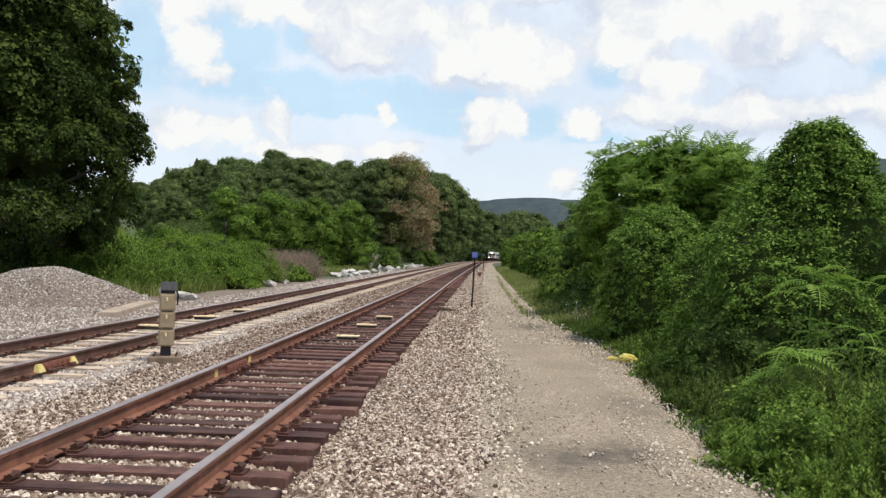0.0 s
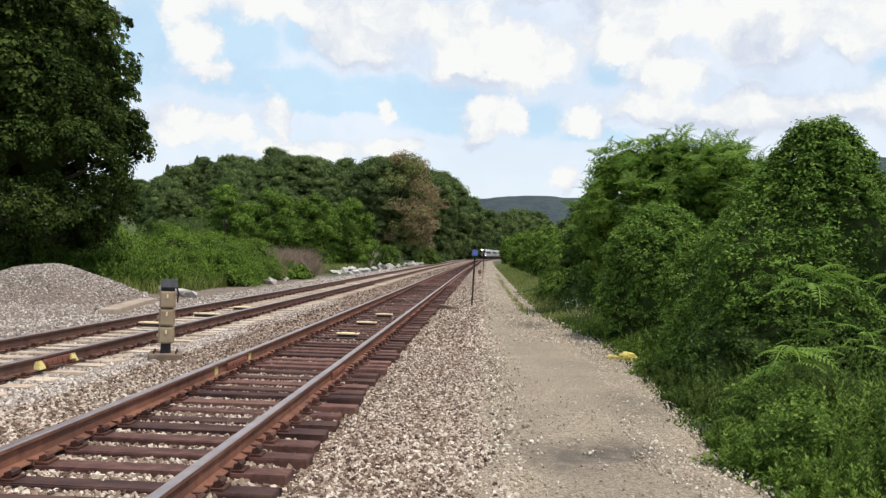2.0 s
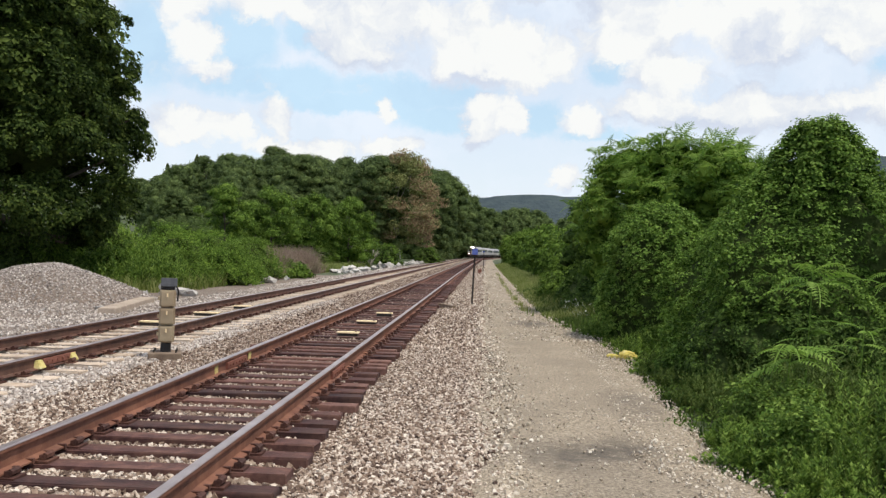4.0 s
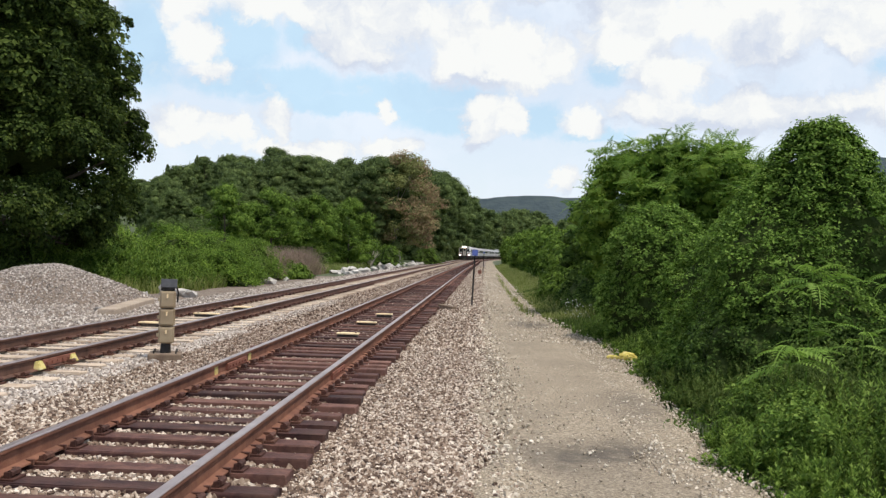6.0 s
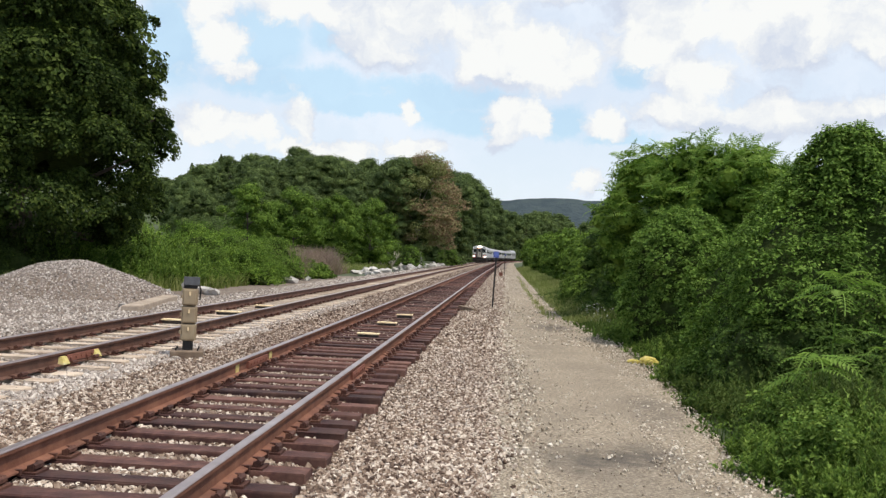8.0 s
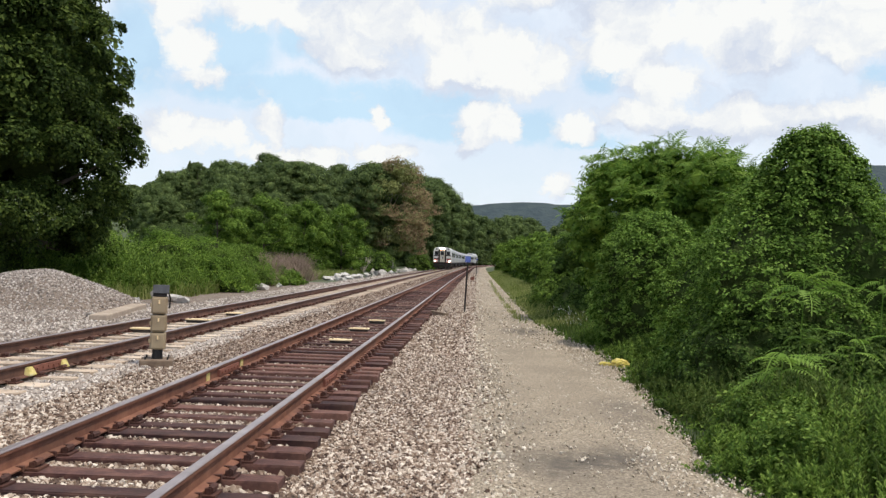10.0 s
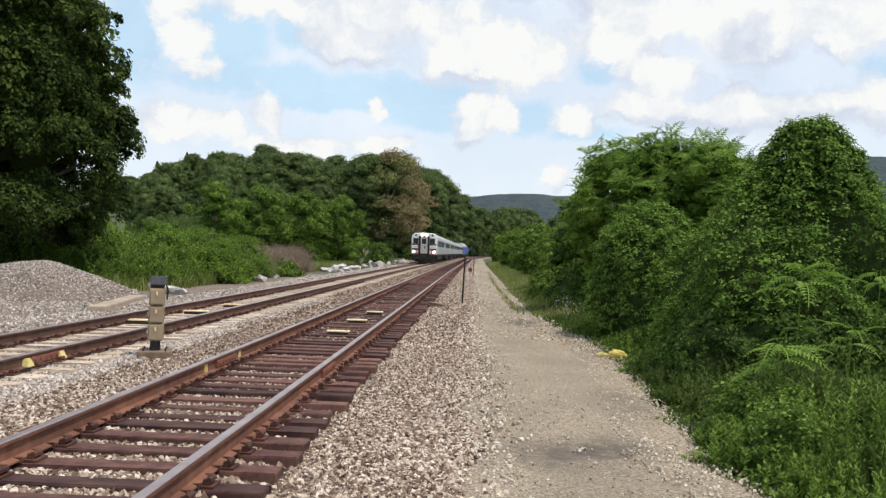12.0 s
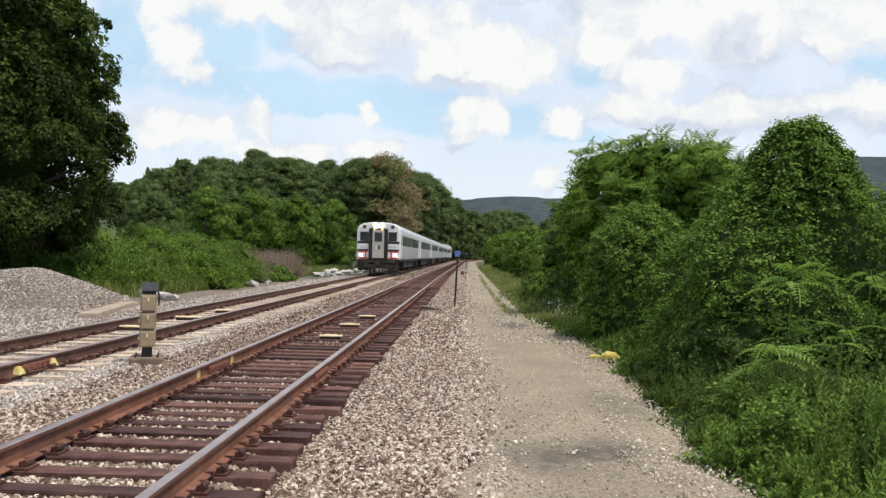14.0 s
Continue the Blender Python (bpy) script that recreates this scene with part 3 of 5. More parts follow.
    for n, y0, y1, lo, hi, s in (
            (13000, 8, 40, lambda y: far_x(y) - 0.72, lambda y: far_x(y) + 0.72, 0.055), (2500, 8, 30, lambda y: far_x(y) + 1.1, lambda y: far_x(y) + 1.5, 0.06),
            (8000, 7, 30, lambda y: far_x(y) + 0.8, lambda y: far_x(y) + 1.75 + 0 * y, 0.060),
            (8000, 10, 45, lambda y: far_x(y) - 3.2, lambda y: far_x(y) - 0.8, 0.065),
            (8000, 11, 28, lambda y: -16.0 + 0 * y, lambda y: far_x(y) - 2.9, 0.060), (4000, 40, 100, lambda y: far_x(y) - 3.3, lambda y: far_x(y) - 0.8, 0.10), (3000, -12, 8, lambda y: far_x(y) - 1.5, lambda y: far_x(y) + 1.5, 0.07)):
        x, y = scatter(n, y0, y1, lo, hi, 1.3)
        size = rng.uniform(0.6, 1.25, n) * s
        bands.append((np.stack([x, y, bed_z(x, y) * (x > far_x(y) - 3.2) - 0.085 * (x <= far_x(y) - 3.2) + size * 0.2], -1), size))
    stones("pale_ballast_stones", M_PALE, np.concatenate([k[0] for k in bands]), np.concatenate([k[1] for k in bands]), 22, "clean pale grey crushed stones round the far track", True)
    x, y = scatter(7000, 2.5, 22, lambda y: near_x(y) + 2.7, lambda y: edge_x(y) + 0.05, 1.5)
    keep = rng.random(len(x)) < 0.25 + 0.75 * np.clip(np.abs(x - 1.15) - 0.35, 0, 0.8)
    x, y = x[keep], y[keep]
    size = rng.uniform(0.008, 0.024, len(x)) * np.where(rng.random(len(x)) < 0.06, 1.7, 1)
    stones("path_pebbles", M_PEB, np.concatenate([np.stack([x, y, PATH_Z + 0.004 + 0 * x], -1), PP]), np.concatenate([size, PS]), 23, "small loose pebbles on the packed path")


# ---- railway tracks ----
RAIL = [(-0.07, 0.02), (0.07, 0.02), (0.07, 0.032), (0.012, 0.05), (0.009, 0.155), (0.036, 0.166), (0.036, 0.193), (0.028, 0.20),
        (-0.028, 0.20), (-0.036, 0.193), (-0.036, 0.166), (-0.009, 0.155), (-0.012, 0.05), (-0.07, 0.032)]


def build_track(line, label, tie_mat, tie_len, spacing, seed, steel):
    rng = np.random.default_rng(seed)
    track = empty("railway_track", pose(0, 0, 0), label, "railway track", "railway tracks")
    ys = np.concatenate([np.arange(-30, 60, 1.0), np.arange(60, 640, 5.0)])
    for s in (-1, 1):
        path = np.stack([line(ys) + s * 0.753, ys, 0 * ys], -1)
        rail = child("rail", sweep(RAIL, path, steel, "rail"), track)
        cap = [(-0.0375, 0.188), (0.0375, 0.188), (0.0375, 0.194), (0.0285, 0.2025), (-0.0285, 0.2025), (-0.0375, 0.194)]
        child("running_surface", sweep(cap, path, M_SHINE, "running_surface"), rail, "worn bright rail head")
    # ties: several shared shapes
    shapes = []
    for k in range(6):
        bm = box(-tie_len / 2, tie_len / 2, -0.115, 0.115, -0.17, 0.0, 0.012)
        for v in bm.verts:
            v.co += Vector((rng.normal(0, 0.006), rng.normal(0, 0.004), rng.normal(0, 0.004)))
        me = bpy.data.meshes.new("tie")
        bm.to_mesh(me)
        bm.free()
        me.materials.append(tie_mat)
        shapes.append(me)
    bm = box(-0.165, 0.165, -0.09, 0.09, 0.001, 0.019)
    for sx in (-1, 1):
        for sy in (-0.05, 0.05):
            box(sx * 0.105 - 0.022, sx * 0.105 + 0.022, sy - 0.016, sy + 0.016, 0.015, 0.062, 0, bm)   # spike heads
        rod((sx * 0.12, -0.06, 0.05), (sx * 0.12, 0.06, 0.05), 0.026, seg=6, bm=bm)
    box(-0.08, 0.08, 0.118, 0.15, 0.01, 0.05, 0, bm)
    box(-0.08, 0.08, -0.15, -0.118, 0.01, 0.05, 0, bm)
    plate = bpy.data.meshes.new("tie_plate")
    bm.to_mesh(plate)
    bm.free()
    plate.materials.append(M_PLATE)
    y, n = -29.5 + rng.random() * 0.2, 0
    far_V, far_F = [], []
    while y < 330:
        jig = pose(float(line(y)) + rng.normal(0, 0.03), y, rng.normal(0, 0.006) - 0.002, 0, 0, -math.degrees(math.atan(slope(y))) + rng.normal(0, 0.5))
        if y < 70:
            t = child("tie", shapes[n % 6], track)
            t.matrix_basis = jig
            if -6 < y < 45:
                for s in (-1, 1):
                    p = child("tie_plate", plate, t)
                    p.matrix_basis = pose(float(line(y)) + s * 0.753 - jig.translation.x, 0, 0)
        else:
            c = np.array([[sx * tie_len / 2, sy * 0.115, sz] for sz in (-0.15, 0.0) for sx, sy in ((-1, -1), (1, -1), (1, 1), (-1, 1))]) + np.array(jig.translation)
            far_F += [[8 * len(far_V) + i for i in q] for q in ((4, 5, 6, 7), (0, 1, 5, 4), (1, 2, 6, 5), (2, 3, 7, 6), (3, 0, 4, 7))]
            far_V.append(c)
        y += spacing * rng.uniform(0.93, 1.07)
        n += 1
    tagged(child("tie_row", mesh_np("tie_row", np.concatenate(far_V), far_F, tie_mat), track), kind="stuff")
    return track


def joint(track, x, y, yellow, flat=False):
    """A bolted joint bar on one rail, with yellow paint beside it where there is any."""
    for s in (-1, 1):
        bm = box(x + s * 0.014 - 0.012, x + s * 0.014 + 0.022 * s + 0.012, y - 0.45, y + 0.45, 0.05, 0.145, 0.008)
        for k in range(6):
            rod((x + s * 0.03, y - 0.36 + k * 0.144, 0.1), (x + s * 0.062, y - 0.36 + k * 0.144, 0.1), 0.018, seg=6, bm=bm)
        part("joint_bar", bm, M_REDBAR, track, "reddish bolted joint bar")
    for k in yellow:
        if flat:
            part("paint_mark", box(x + 0.004, x + 0.017, y + k - 0.07, y + k + 0.07, 0.048, 0.15, 0.004), M_YELLOW, track, "worn yellow painted mark")
            continue
        bm = box(x - 0.03, x + 0.062, y + k - 0.06, y + k + 0.06, 0.03, 0.14, 0.012)
        for v in bm.verts:
            if v.co.z < 0.1:
                v.co.y += 0.025 * (1 if v.co.y > y + k else -1)
                v.co.x += 0.04 * (v.co.x > x)
        part("paint_mark", bm, M_YELLOW, track, "yellow painted mark")


def board(x, y, w, top, label, d=0.22):
    e = empty("track_board", pose(x, y, 0.0), label, "board", "boards between the rails")
    part("block", box(-w * 0.46, w * 0.46, -d * 0.4, d * 0.4, -0.02, 0.06, 0.006), M_DARKWOOD, e)
    part("board_top", box(-w / 2, w / 2, -d / 2, d / 2, 0.061, 0.09, 0.006), top, e)
    for sx in (-1, 1):
        part("bolt", rod((sx * w * 0.36, 0, 0.085), (sx * w * 0.36, 0, 0.10), 0.016, seg=8), M_PLATE, e)


build_ground()
build_beds()
build_stones()
track_1 = build_track(near_x, "rusty railway track on dark creosoted wooden ties", M_TIE, 2.52, 0.495, 31, M_RUST)
track_2 = build_track(far_x, "railway track on pale new ties in clean ballast", M_TIE2, 2.6, 0.61, 32, M_DARKRUST)
joint(track_1, float(near_x(11.9)) + 0.753, 11.4, ())
joint(track_1, float(near_x(11.9)) - 0.753, 11.9, (-0.85, 0.72), True)
joint(track_2, float(far_x(11.2)) + 0.753, 11.6, (-0.55, 0.35))
for bx, by, bw, top in ((-2.70, 16.95, 0.43, M_BOARD), (-2.73, 19.8, 0.45, M_BOARD), (-2.66, 22.6, 0.42, M_BOARD)):
    board(bx, by, bw, top, "cream painted board on a dark block between rails")
for bx, by, bw in ((-7.0, 17.9, 0.5), (-6.78, 20.8, 0.6), (-6.62, 23.5, 0.6)):
    board(bx, by, bw, M_BOARD, "cream painted board on a dark block between rails")


# ---- trackside signal case, sign posts, heap, slab, rocks ----
def signal_post():
    e = empty("dwarf_signal", pose(-4.86, 13.0, -0.07, 0, 0.8, 17), "tan stacked dwarf signal cases on a black iron foot", "signal")
    e.scale = (1, 1, 1.05)
    part("base", box(-0.24, 0.24, -0.22, 0.22, -0.05, 0.13, 0.02), M_WEATHERED, e, "weathered wooden base block")
    part("foot", rod((0, 0, 0.09), (0, 0, 0.30), 0.085, 0.07, 12), M_BLACK, e, "black iron foot")
    for sx in (-1, 1):
        for sy in (-1, 1):
            part("anchor_bolt", rod((sx * 0.16, sy * 0.14, 0.1), (sx * 0.16, sy * 0.14, 0.17), 0.014, seg=6), M_BLACK, e)
    for k in range(3):
        z = 0.27 + k * 0.255
        c = part("signal_case", box(-0.108, 0.108, -0.11, 0.11, z, z + 0.243, 0.018), M_TAN, e)
        part("rim", box(-0.118, 0.118, -0.03, -0.005, z + 0.004, z + 0.239, 0.008), M_TAN, c)
        part("case_door", box(-0.09, 0.09, -0.125, -0.108, z + 0.02, z + 0.222, 0.008), M_TAN, c)
        part("latch", box(-0.012, 0.012, -0.142, -0.123, z + 0.145, z + 0.20, 0.004), M_BOARD, c, "pale latch")
        part("hinge", rod((-0.118, -0.1, z + 0.1), (-0.118, -0.1, z + 0.15), 0.018, seg=8), M_TAN, c)
        part("hood", rod((0, 0.12, z + 0.12), (0, 0.30, z + 0.115), 0.085, 0.09, 14), M_BLACK, c, "black lamp hood")
    part("neck", box(-0.10, 0.10, -0.08, 0.10, 1.03, 1.10, 0.01), M_BLACK, e)
    bm = box(-0.118, 0.118, -0.012, 0.012, 0, 0.125, 0.005)
    bmesh.ops.transform(bm, matrix=pose(0.015, -0.09, 1.075, -12), verts=bm.verts)
    part("top_plate", bm, M_GREY, e, "grey tilted top plate")
    bm = bmesh.new()
    for a, b in (((0.11, 0.05, 1.1), (0.15, 0.03, 1.0)), ((0.15, 0.03, 1.0), (0.14, 0.02, 0.86))):
        rod(a, b, 0.013, seg=8, bm=bm)
    part("conduit", bm, M_BLACK, e)


def sign_post(x, y, h, lean, blade, label):
    e = empty("track_sign", pose(x, y, -0.1, 0, lean, 0), label, "sign", "blue track signs")
    part("post", rod((0, 0, -0.1), (0, 0, h), 0.032, 0.028, 8), M_BLACK, e, "black steel post")
    part("sign_plate", box(-blade / 2, blade / 2, -0.05, -0.034, h - blade * 0.5, h + blade * 0.55, 0.02), M_BLUE, e, "blue sign plate")
    part("clamp", box(-0.045, 0.045, -0.034, 0.04, h - 0.1, h - 0.04, 0.006), M_BLACK, e)


def gravel_heap():
    rng = np.random.default_rng(5)
    cx, cy = -13.8, 26.5
    nr, na = 26, 72
    V, F = [(cx, cy, 0.97)], []
    for i in range(1, nr + 1):
        for j in range(na):
            a, r = 2 * math.pi * j / na, i / nr
            rad = (3.0 + 0.2 * math.sin(2 * a + 1) + 0.15 * math.sin(5 * a)) * r
            f = (1 - r) * 1.28
            z = 1.10 * (f + 1 - math.sqrt((f - 1) ** 2 + 0.035)) / 2 - 0.10 * (r > 0.99) + 0.10 * noise.noise((rad * math.cos(a) * 0.9, rad * math.sin(a) * 0.9, 3)) * (1 - r)
            V.append((cx + rad * math.cos(a) * 1.08, cy + rad * math.sin(a) * 0.9, float(z) - 0.09))
    for j in range(na):
        F.append((0, 1 + j, 1 + (j + 1) % na, 1 + (j + 1) % na))
    Q = [(1 + i * na + j, 1 + (i + 1) * na + j, 1 + (i + 1) * na + (j + 1) % na, 1 + i * na + (j + 1) % na) for i in range(nr - 1) for j in range(na)]
    tri = [(f[0], f[1], f[2]) for f in F] + [(q[0], q[1], q[2]) for q in Q] + [(q[0], q[2], q[3]) for q in Q]
    e = empty("gravel_heap", pose(0, 0, 0), "heap of grey crushed gravel beside the far track", "gravel heap")
    child("mound_body", mesh_np("mound_body", V, tri, M_BED, True), e)
    VV = np.array(V)
    t = np.array(tri)[rng.integers(0, len(tri), 13000)]
    w = rng.dirichlet((1, 1, 1), 13000)
    p = (VV[t] * w[:, :, None]).sum(1)
    stones("heap_stones", M_HEAP, p, rng.uniform(0.03, 0.085, 13000), 6, "loose grey stones on the gravel heap", True)


def boulder(x, y, z, s, seed, group="pale boulders"):
    rng = np.random.default_rng(seed)
    bm = bmesh.new()
    bmesh.ops.create_icosphere(bm, subdivisions=1 + seed % 2, radius=0.5)
    sc = Vector((s * rng.uniform(0.8, 1.5), s * rng.uniform(0.8, 1.3), s * rng.uniform(0.55, 0.9)))
    for v in bm.verts:
        k = 1 + 0.95 * noise.noise(v.co * 2.6 + Vector((seed * 3.1, 0, 0)))
        q = v.co * k
        v.co = Vector((q.x * sc.x, q.y * sc.y, q.z * sc.z))
    me = bpy.data.meshes.new("boulder")
    bm.to_mesh(me)
    bm.free()
    me.materials.append(M_ROCK)
    ob = tagged(new("boulder", me), "pale grey angular boulder lying beside the track", "rock", group)
    ob.matrix_world = pose(x, y, z + sc.z * 0.25, 0, 0, rng.uniform(0, 360))


signal_post()
sign_post(-0.52, 30.3, 1.86, 2.0, 0.20, "small blue sign on a thin black leaning post")
sign_post(-0.42, 80.0, 2.0, 1.0, 0.13, "small blue sign on a thin black post far down the path")
gravel_heap()
rng0 = np.random.default_rng(77)
for k in range(95):
    yy = 66 + 80 * rng0.random() ** 1.1
    boulder(float(far_x(yy)) - 3.4 - 1.7 * rng0.random(), yy, -0.1, rng0.uniform(0.3, 0.85), 100 + k)
for k, (bx, by, s) in enumerate(((-10.2, 22.6, 0.32), (-10.4, 30.0, 0.55), (-10.9, 30.5, 0.5), (-11.6, 31.0, 0.6), (-10.9, 43.0, 0.6), (-11.5, 44.0, 0.5), (-11.2, 48.0, 0.5), (-11.0, 27.3, 0.5))):
    boulder(bx, by, -0.1, s, 300 + k)
slab = empty("concrete_slab", pose(-9.72, 23.2, -0.1, 0, 0, -79), "weathered tan concrete slab lying beside the gravel heap", "slab")
part("slab_body", box(-2.5, 2.5, -0.22, 0.22, 0, 0.21, 0.035), M_SANDSTONE, slab)
bag = empty("yellow_bag", pose(2.50, 15.4, PATH_Z - 0.03, 0, 0, -20), "crumpled yellow plastic bag at the path's edge", "bag")
bag.scale = (1.05, 0.95, 0.95)
bm = bmesh.new()
bmesh.ops.create_icosphere(bm, subdivisions=3, radius=0.5)
for v in bm.verts:
    k = 1 + 0.35 * noise.noise(v.co * 5) + 0.25 * noise.noise(v.co * 11)
    v.co = Vector((v.co.x * k * 0.30, v.co.y * k * 0.2, max(0.0, 0.08 + v.co.z * k * 0.19)))
part("bag_body", bm, M_BAG, bag)
bm = bmesh.new()
bmesh.ops.create_icosphere(bm, subdivisions=2, radius=0.5)
for v in bm.verts:
    k = 1 + 0.5 * noise.noise(v.co * 7)
    v.co = Vector((-0.26 + v.co.x * k * 0.26, 0.04 + v.co.y * k * 0.12, max(0.0, 0.05 + v.co.z * k * 0.1)))
part("bag_flap", bm, M_BAG, bag)
box_end = empty("rusty_box", pose(-0.72, 80.5, -0.12), "small rusty trackside box beside the path", "box")
part("box_body", box(-0.16, 0.16, -0.16, 0.16, 0, 0.36, 0.02), M_REDBAR, box_end)
part("box_lid", box(-0.18, 0.18, -0.18, 0.18, 0.361, 0.40, 0.01), M_REDBAR, box_end)
old_tie = empty("loose_tie", pose(-1.30, 28.0, -0.12, 0, 7, -24), "weathered old tie end lying in the ballast", "railway tie")
part("timber", box(-0.27, 0.27, -0.12, 0.12, 0, 0.16, 0.02), M_WEATHERED, old_tie)


# ---- vegetation ----
def unit(n, rng):
    d = rng.normal(size=(n, 3))
    return d / np.linalg.norm(d, axis=1)[:, None]


def leaf_quads(C, N, size, rng, droop=0.3, aspect=0.62):
    """One pointed four-sided leaf at each centre, facing about N."""
    n = len(C)
    N = N + 0.55 * unit(n, rng)
    N /= np.linalg.norm(N, axis=1)[:, None]
    T = unit(n, rng) - np.array([0, 0, droop * 2])
    T -= N * (T * N).sum(1)[:, None]
    T /= np.linalg.norm(T, axis=1)[:, None] + 1e-9
    B = np.cross(N, T)
    s = (size * rng.uniform(0.65, 1.3, n))[:, None]
    w = s * aspect * 0.5
    fold = N * s * 0.12
    V = np.stack([C - T * s * 0.5, C + B * w + fold - T * s * 0.08, C + T * s * 0.5, C - B * w + fold - T * s * 0.08], 1)
    return V.reshape(-1, 3), np.arange(4 * n).reshape(n, 4)


def tuft_quads(P, N, r, per, size, rng, up=0.5, droop=0.3, aspect=0.62):
    """A spray of leaves on the outer and upper side of a small ball at each point, as a twig's end carries them."""
    n = len(P)
    d = unit(n * per, rng).reshape(n, per, 3) + (0.75 * N + np.array([0, 0, up]))[:, None, :]
    d /= np.linalg.norm(d, axis=2)[..., None]
    C = P[:, None, :] + d * (r[:, None] * rng.uniform(0.45, 1.05, (n, per)))[..., None]
    d = d + (0, 0, 0.35)
    return leaf_quads(C.reshape(-1, 3), 1.3 * d.reshape(-1, 3), size, rng, droop, aspect)


def crown_mesh(name, clumps, per, size, mat, seed, droop=0.3, shell=(0.62, 1.06), core=0.66, flat=0.85):
    """Leaves over lumps (x, y, z, r); a rough dark inside of the same foliage fills them."""
    rng = np.random.default_rng(seed)
    C, N = [], []
    for (x, y, z, r) in clumps:
        n = int(per * r * r) + 8
        d = unit(n, rng)
        d[:, 2] = np.where(d[:, 2] < -0.3, d[:, 2] * 0.5, d[:, 2])
        rad = r * (shell[0] + (shell[1] - shell[0]) * np.sqrt(rng.random(n)))
        lump = 1 + 0.16 * np.sin(d[:, 0] * 5 + x) * np.sin(d[:, 1] * 6 + y) + 0.12 * np.sin(d[:, 2] * 7 + z)
        C.append(np.array([x, y, z]) + d * (rad * lump)[:, None] * (1, 1, flat))
        N.append(d + (0, 0, 0.35))
    C, N = np.concatenate(C), np.concatenate(N)
    V, F = leaf_quads(C, N, size, rng, droop)
    if core:
        bm = bmesh.new()
        bmesh.ops.create_icosphere(bm, subdivisions=1, radius=1)
        base = np.array([v.co[:] for v in bm.verts])
        tri = np.array([[v.index for v in f.verts] for f in bm.faces])
        bm.free()
        k = len(base)
        cl = np.array(clumps)
        W = base[None] * (cl[:, 3] * core)[:, None, None] * rng.uniform(0.8, 1.12, (len(cl), k, 1)) * (1, 1, flat) + cl[:, None, :3]
        G = (tri[None] + k * np.arange(len(cl))[:, None, None]).reshape(-1, 3)
        G = np.concatenate([G, G[:, 2:3]], 1)
        # split the inside into triangles as degenerate-free quads
        mid = (W.reshape(-1, 3)[G[:, 1]] + W.reshape(-1, 3)[G[:, 2]]) / 2
        W2 = np.concatenate([W.reshape(-1, 3), mid])
        G2 = np.stack([G[:, 0], G[:, 1], len(cl) * k + np.arange(len(G)), G[:, 2]], 1)
        F = np.concatenate([F, G2 + len(V)])
        V = np.concatenate([V, W2])
    return mesh_np(name, V, F, mat)


def limbs(e, clumps, base_z, top, r, mat, seed, lean=(0, 0), many=9):
    rng = np.random.default_rng(seed)
    bm, p, k = bmesh.new(), Vector((0, 0, -0.2)), 5
    for i in range(k):
        q = Vector((lean[0] * (i + 1) / k + rng.normal(0, r * 0.5), lean[1] * (i + 1) / k + rng.normal(0, r * 0.5), top * (i + 1) / k))
        rod(p, q, r * (1 - 0.16 * i) * (1.35 if i == 0 else 1), r * (1 - 0.16 * (i + 1)), 8, bm)
        p = q
    part("trunk", bm, mat, e)
    order = rng.permutation(len(clumps))[:many]
    for j in order:
        x, y, z, rr = clumps[j]
        t = np.clip((z - 0.25 * abs(rr)) / top * 0.75, 0.2, 0.85)
        a = Vector((lean[0] * t, lean[1] * t, top * t))
        b = Vector((x, y, z))
        m = (a + b) / 2 + Vector((0, 0, -0.08 * (b - a).length))
        bm = rod(a, m, r * 0.42, r * 0.26, 6)
        rod(m, b, r * 0.26, r * 0.1, 6, bm)
        part("limb", bm, mat, e)


def tree_clumps(h, cr, base, n, seed, taper=0.5, rr=(0.28, 0.42)):
    rng = np.random.default_rng(seed)
    out = []
    for i in range(n):
        t = (i + 0.5) / n
        z = base + (h - base) * t
        env = cr * (math.sin(math.pi * min(1, 0.18 + 0.82 * t)) ** taper if t > 0.5 else (0.62 + 0.38 * math.sin(math.pi * t)))
        a, r = rng.uniform(0, 2 * math.pi), env * math.sqrt(rng.uniform(0.12, 1)) * 0.8
        out.append((r * math.cos(a), r * math.sin(a), z - 0.1 * cr, cr * rng.uniform(*rr)))
    return out


def make_tree(name, m, label, clumps, per, size, leaf, bark, seed, top, r, group="", lean=(0, 0), many=9, droop=0.3, core=0.66, cat="tree"):
    e = empty(name, m, label, cat, group)
    limbs(e, clumps, 0, top, r, bark, seed + 1, lean, many)
    child("crown", crown_mesh("crown", clumps, per, size, leaf, seed, droop, core=core), e)
    return e


